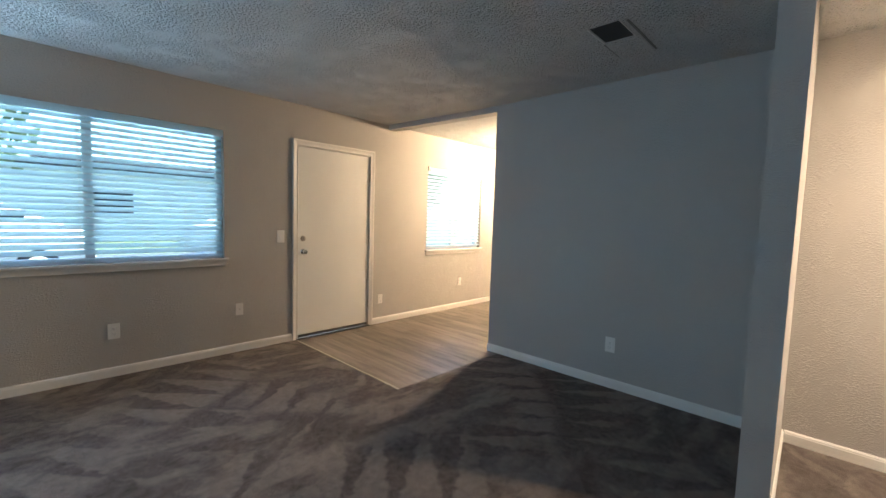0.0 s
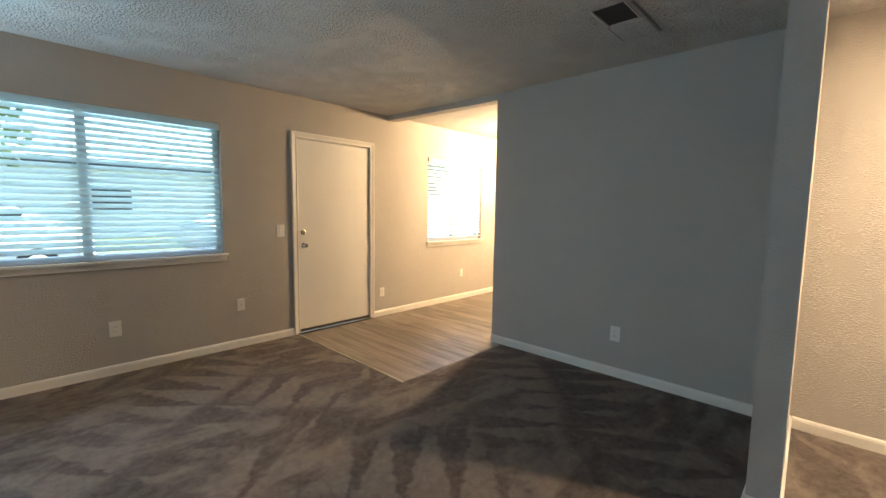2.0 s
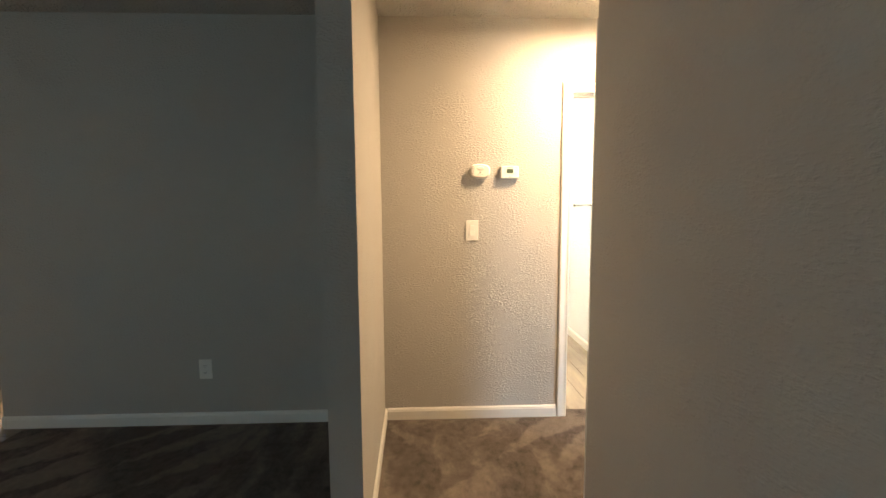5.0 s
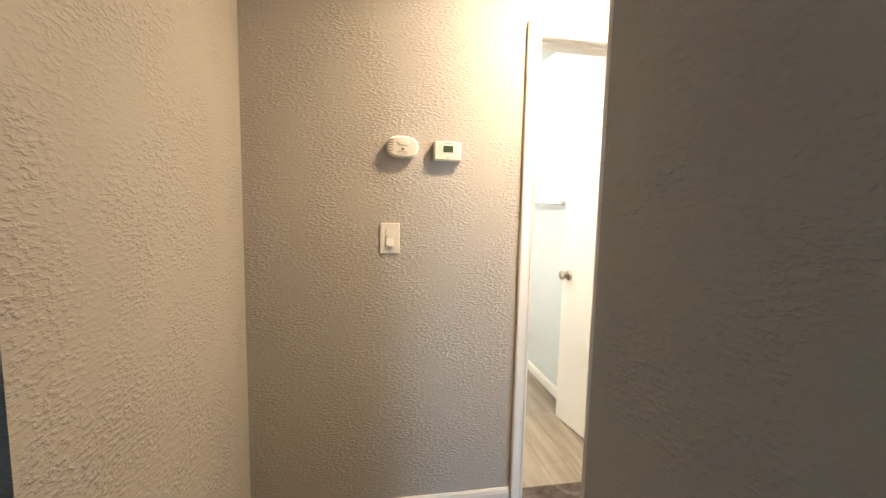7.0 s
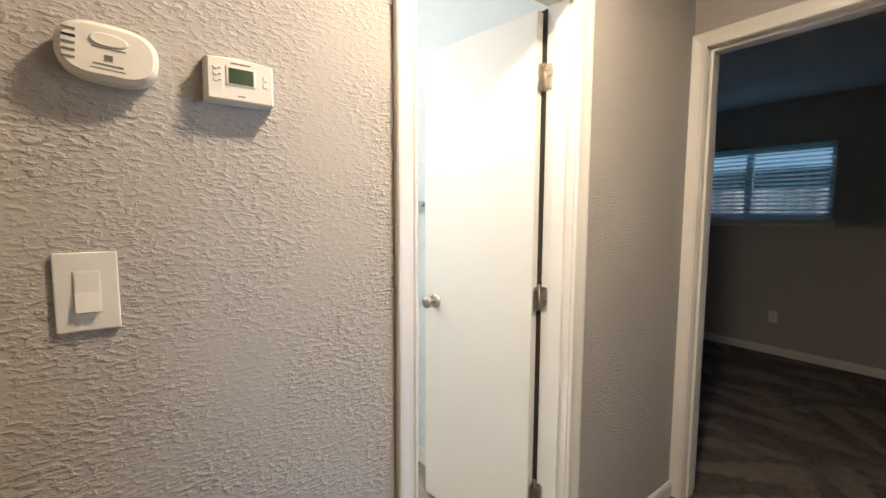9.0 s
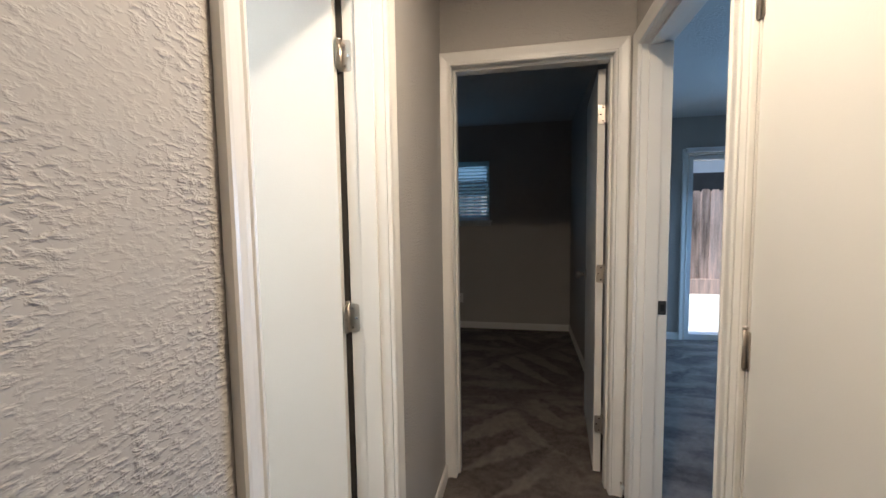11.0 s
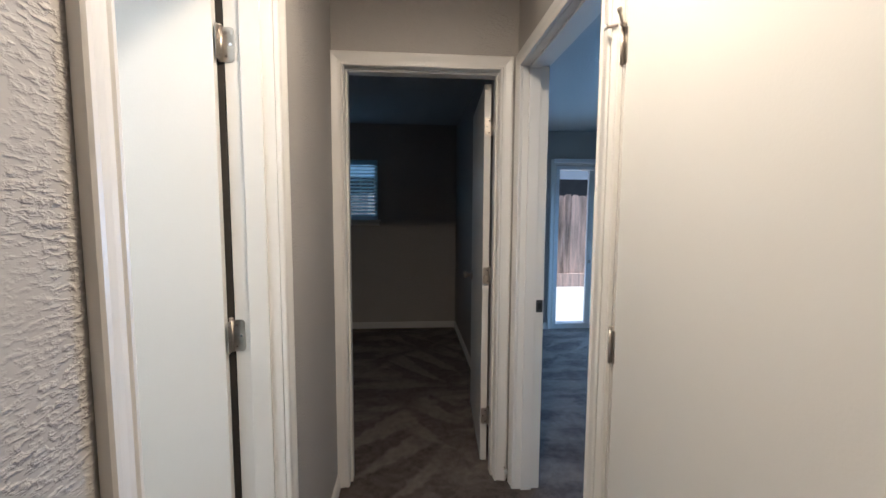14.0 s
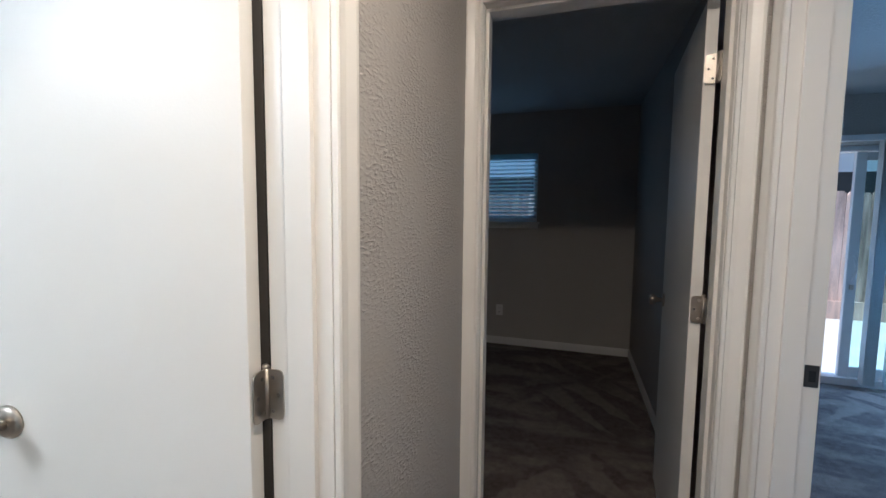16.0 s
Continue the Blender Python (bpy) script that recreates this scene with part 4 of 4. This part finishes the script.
def car(x, y, rz):
    c = empty("car", pose(x, y, -0.12, 0, 0, rz), "white parked car on the drive", "car")
    prof = [(-2.2, 0.35), (-2.2, 0.75), (-1.95, 0.95), (-1.0, 1.02), (-0.35, 1.45), (1.0, 1.47), (1.75, 1.05), (2.15, 0.95), (2.2, 0.4)]
    bm = bmesh.new()
    a = [[bm.verts.new((px, yy * (0.82 if pz > 1.1 else 1), pz)) for px, pz in prof] for yy in (-0.88, 0.88)]
    k = len(prof)
    for i in range(k):
        bm.faces.new((a[0][i], a[0][(i + 1) % k], a[1][(i + 1) % k], a[1][i]))
    bm.faces.new(a[0])
    bm.faces.new(a[1][::-1])
    bmesh.ops.bevel(bm, geom=bm.edges[:], offset=0.04, segments=2, affect="EDGES")
    part("body", bm, CARPAINT, c, "", True)
    for sgn in (-1, 1):
        part("side_window", box(-0.55, 1.2, sgn * 0.80 - 0.02, sgn * 0.80 + 0.02, 1.06, 1.36, 0.01), CARGLASS, c)
        for wx in (-1.35, 1.35):
            w_ = part("wheel", tube((wx, sgn * 0.72, 0.32), (wx, sgn * 0.90, 0.32), 0.32, n=24), TYRE, c)
            part("rim", tube((wx, sgn * 0.89, 0.32), (wx, sgn * 0.91, 0.32), 0.2, n=20), CHROME, w_)
    part("headlight", box(-2.22, -2.1, -0.8, -0.45, 0.68, 0.82, 0.02), CHROME, c)
    part("headlight", box(-2.22, -2.1, 0.45, 0.8, 0.68, 0.82, 0.02), CHROME, c)


car(1.5, 13.2, 4)
car(7.8, 13.6, 184)
yp = empty("bollard", pose(1.95, 9.4, -0.14), "yellow painted post on the lawn", "post")
part("post", tube((0, 0, 0), (0, 0, 1.25), 0.05, n=14), YELLOW, yp)
part("cap", lathe([(0.05, 1.25), (0.04, 1.28), (0.01, 1.29)]), YELLOW, yp)


# ---- floor planks ----
def planks(parent, x0, x1, y0, y1, along, mat, skip):
    """Single planks with bevelled edges, staggered, 0.15 m by 1.22 m."""
    cache = {}
    wide, long_ = 0.152, 1.22
    rows = int(math.ceil(((x1 - x0) if along == "y" else (y1 - y0)) / wide))
    for r in range(rows):
        start = -((r * 0.43) % 1.0) * long_
        lo, hi = (y0, y1) if along == "y" else (x0, x1)
        a = lo + start
        while a < hi:
            p, q = max(a, lo), min(a + long_, hi)
            a += long_
            if q - p < 0.03:
                continue
            w0 = (x0 if along == "y" else y0) + r * wide
            w1 = min(w0 + wide, x1 if along == "y" else y1)
            if w1 - w0 < 0.02:
                continue
            cx, cy = ((w0 + w1) / 2, (p + q) / 2) if along == "y" else ((p + q) / 2, (w0 + w1) / 2)
            if skip(cx, cy):
                continue
            size = (round(w1 - w0 - 0.0016, 4), round(q - p - 0.0016, 4))
            if along != "y":
                size = size[::-1]
            if size not in cache:
                cache[size] = finish(box(-size[0] / 2, size[0] / 2, -size[1] / 2, size[1] / 2, -0.006, 0.0, 0.0008, segments=1), "plank", mat)
            o = new("plank", cache[size])
            o.parent = parent
            o.location = (cx, cy, F - 0.001)


planks(vinyl_floor, 4.69, 6.06, 4.285, 5.97, "y", VINYL, lambda x, y: False)
planks(vinyl_floor, 6.06, 9.2, 2.16, 6.0, "y", VINYL, lambda x, y: x < 6.13 and y < 4.42)
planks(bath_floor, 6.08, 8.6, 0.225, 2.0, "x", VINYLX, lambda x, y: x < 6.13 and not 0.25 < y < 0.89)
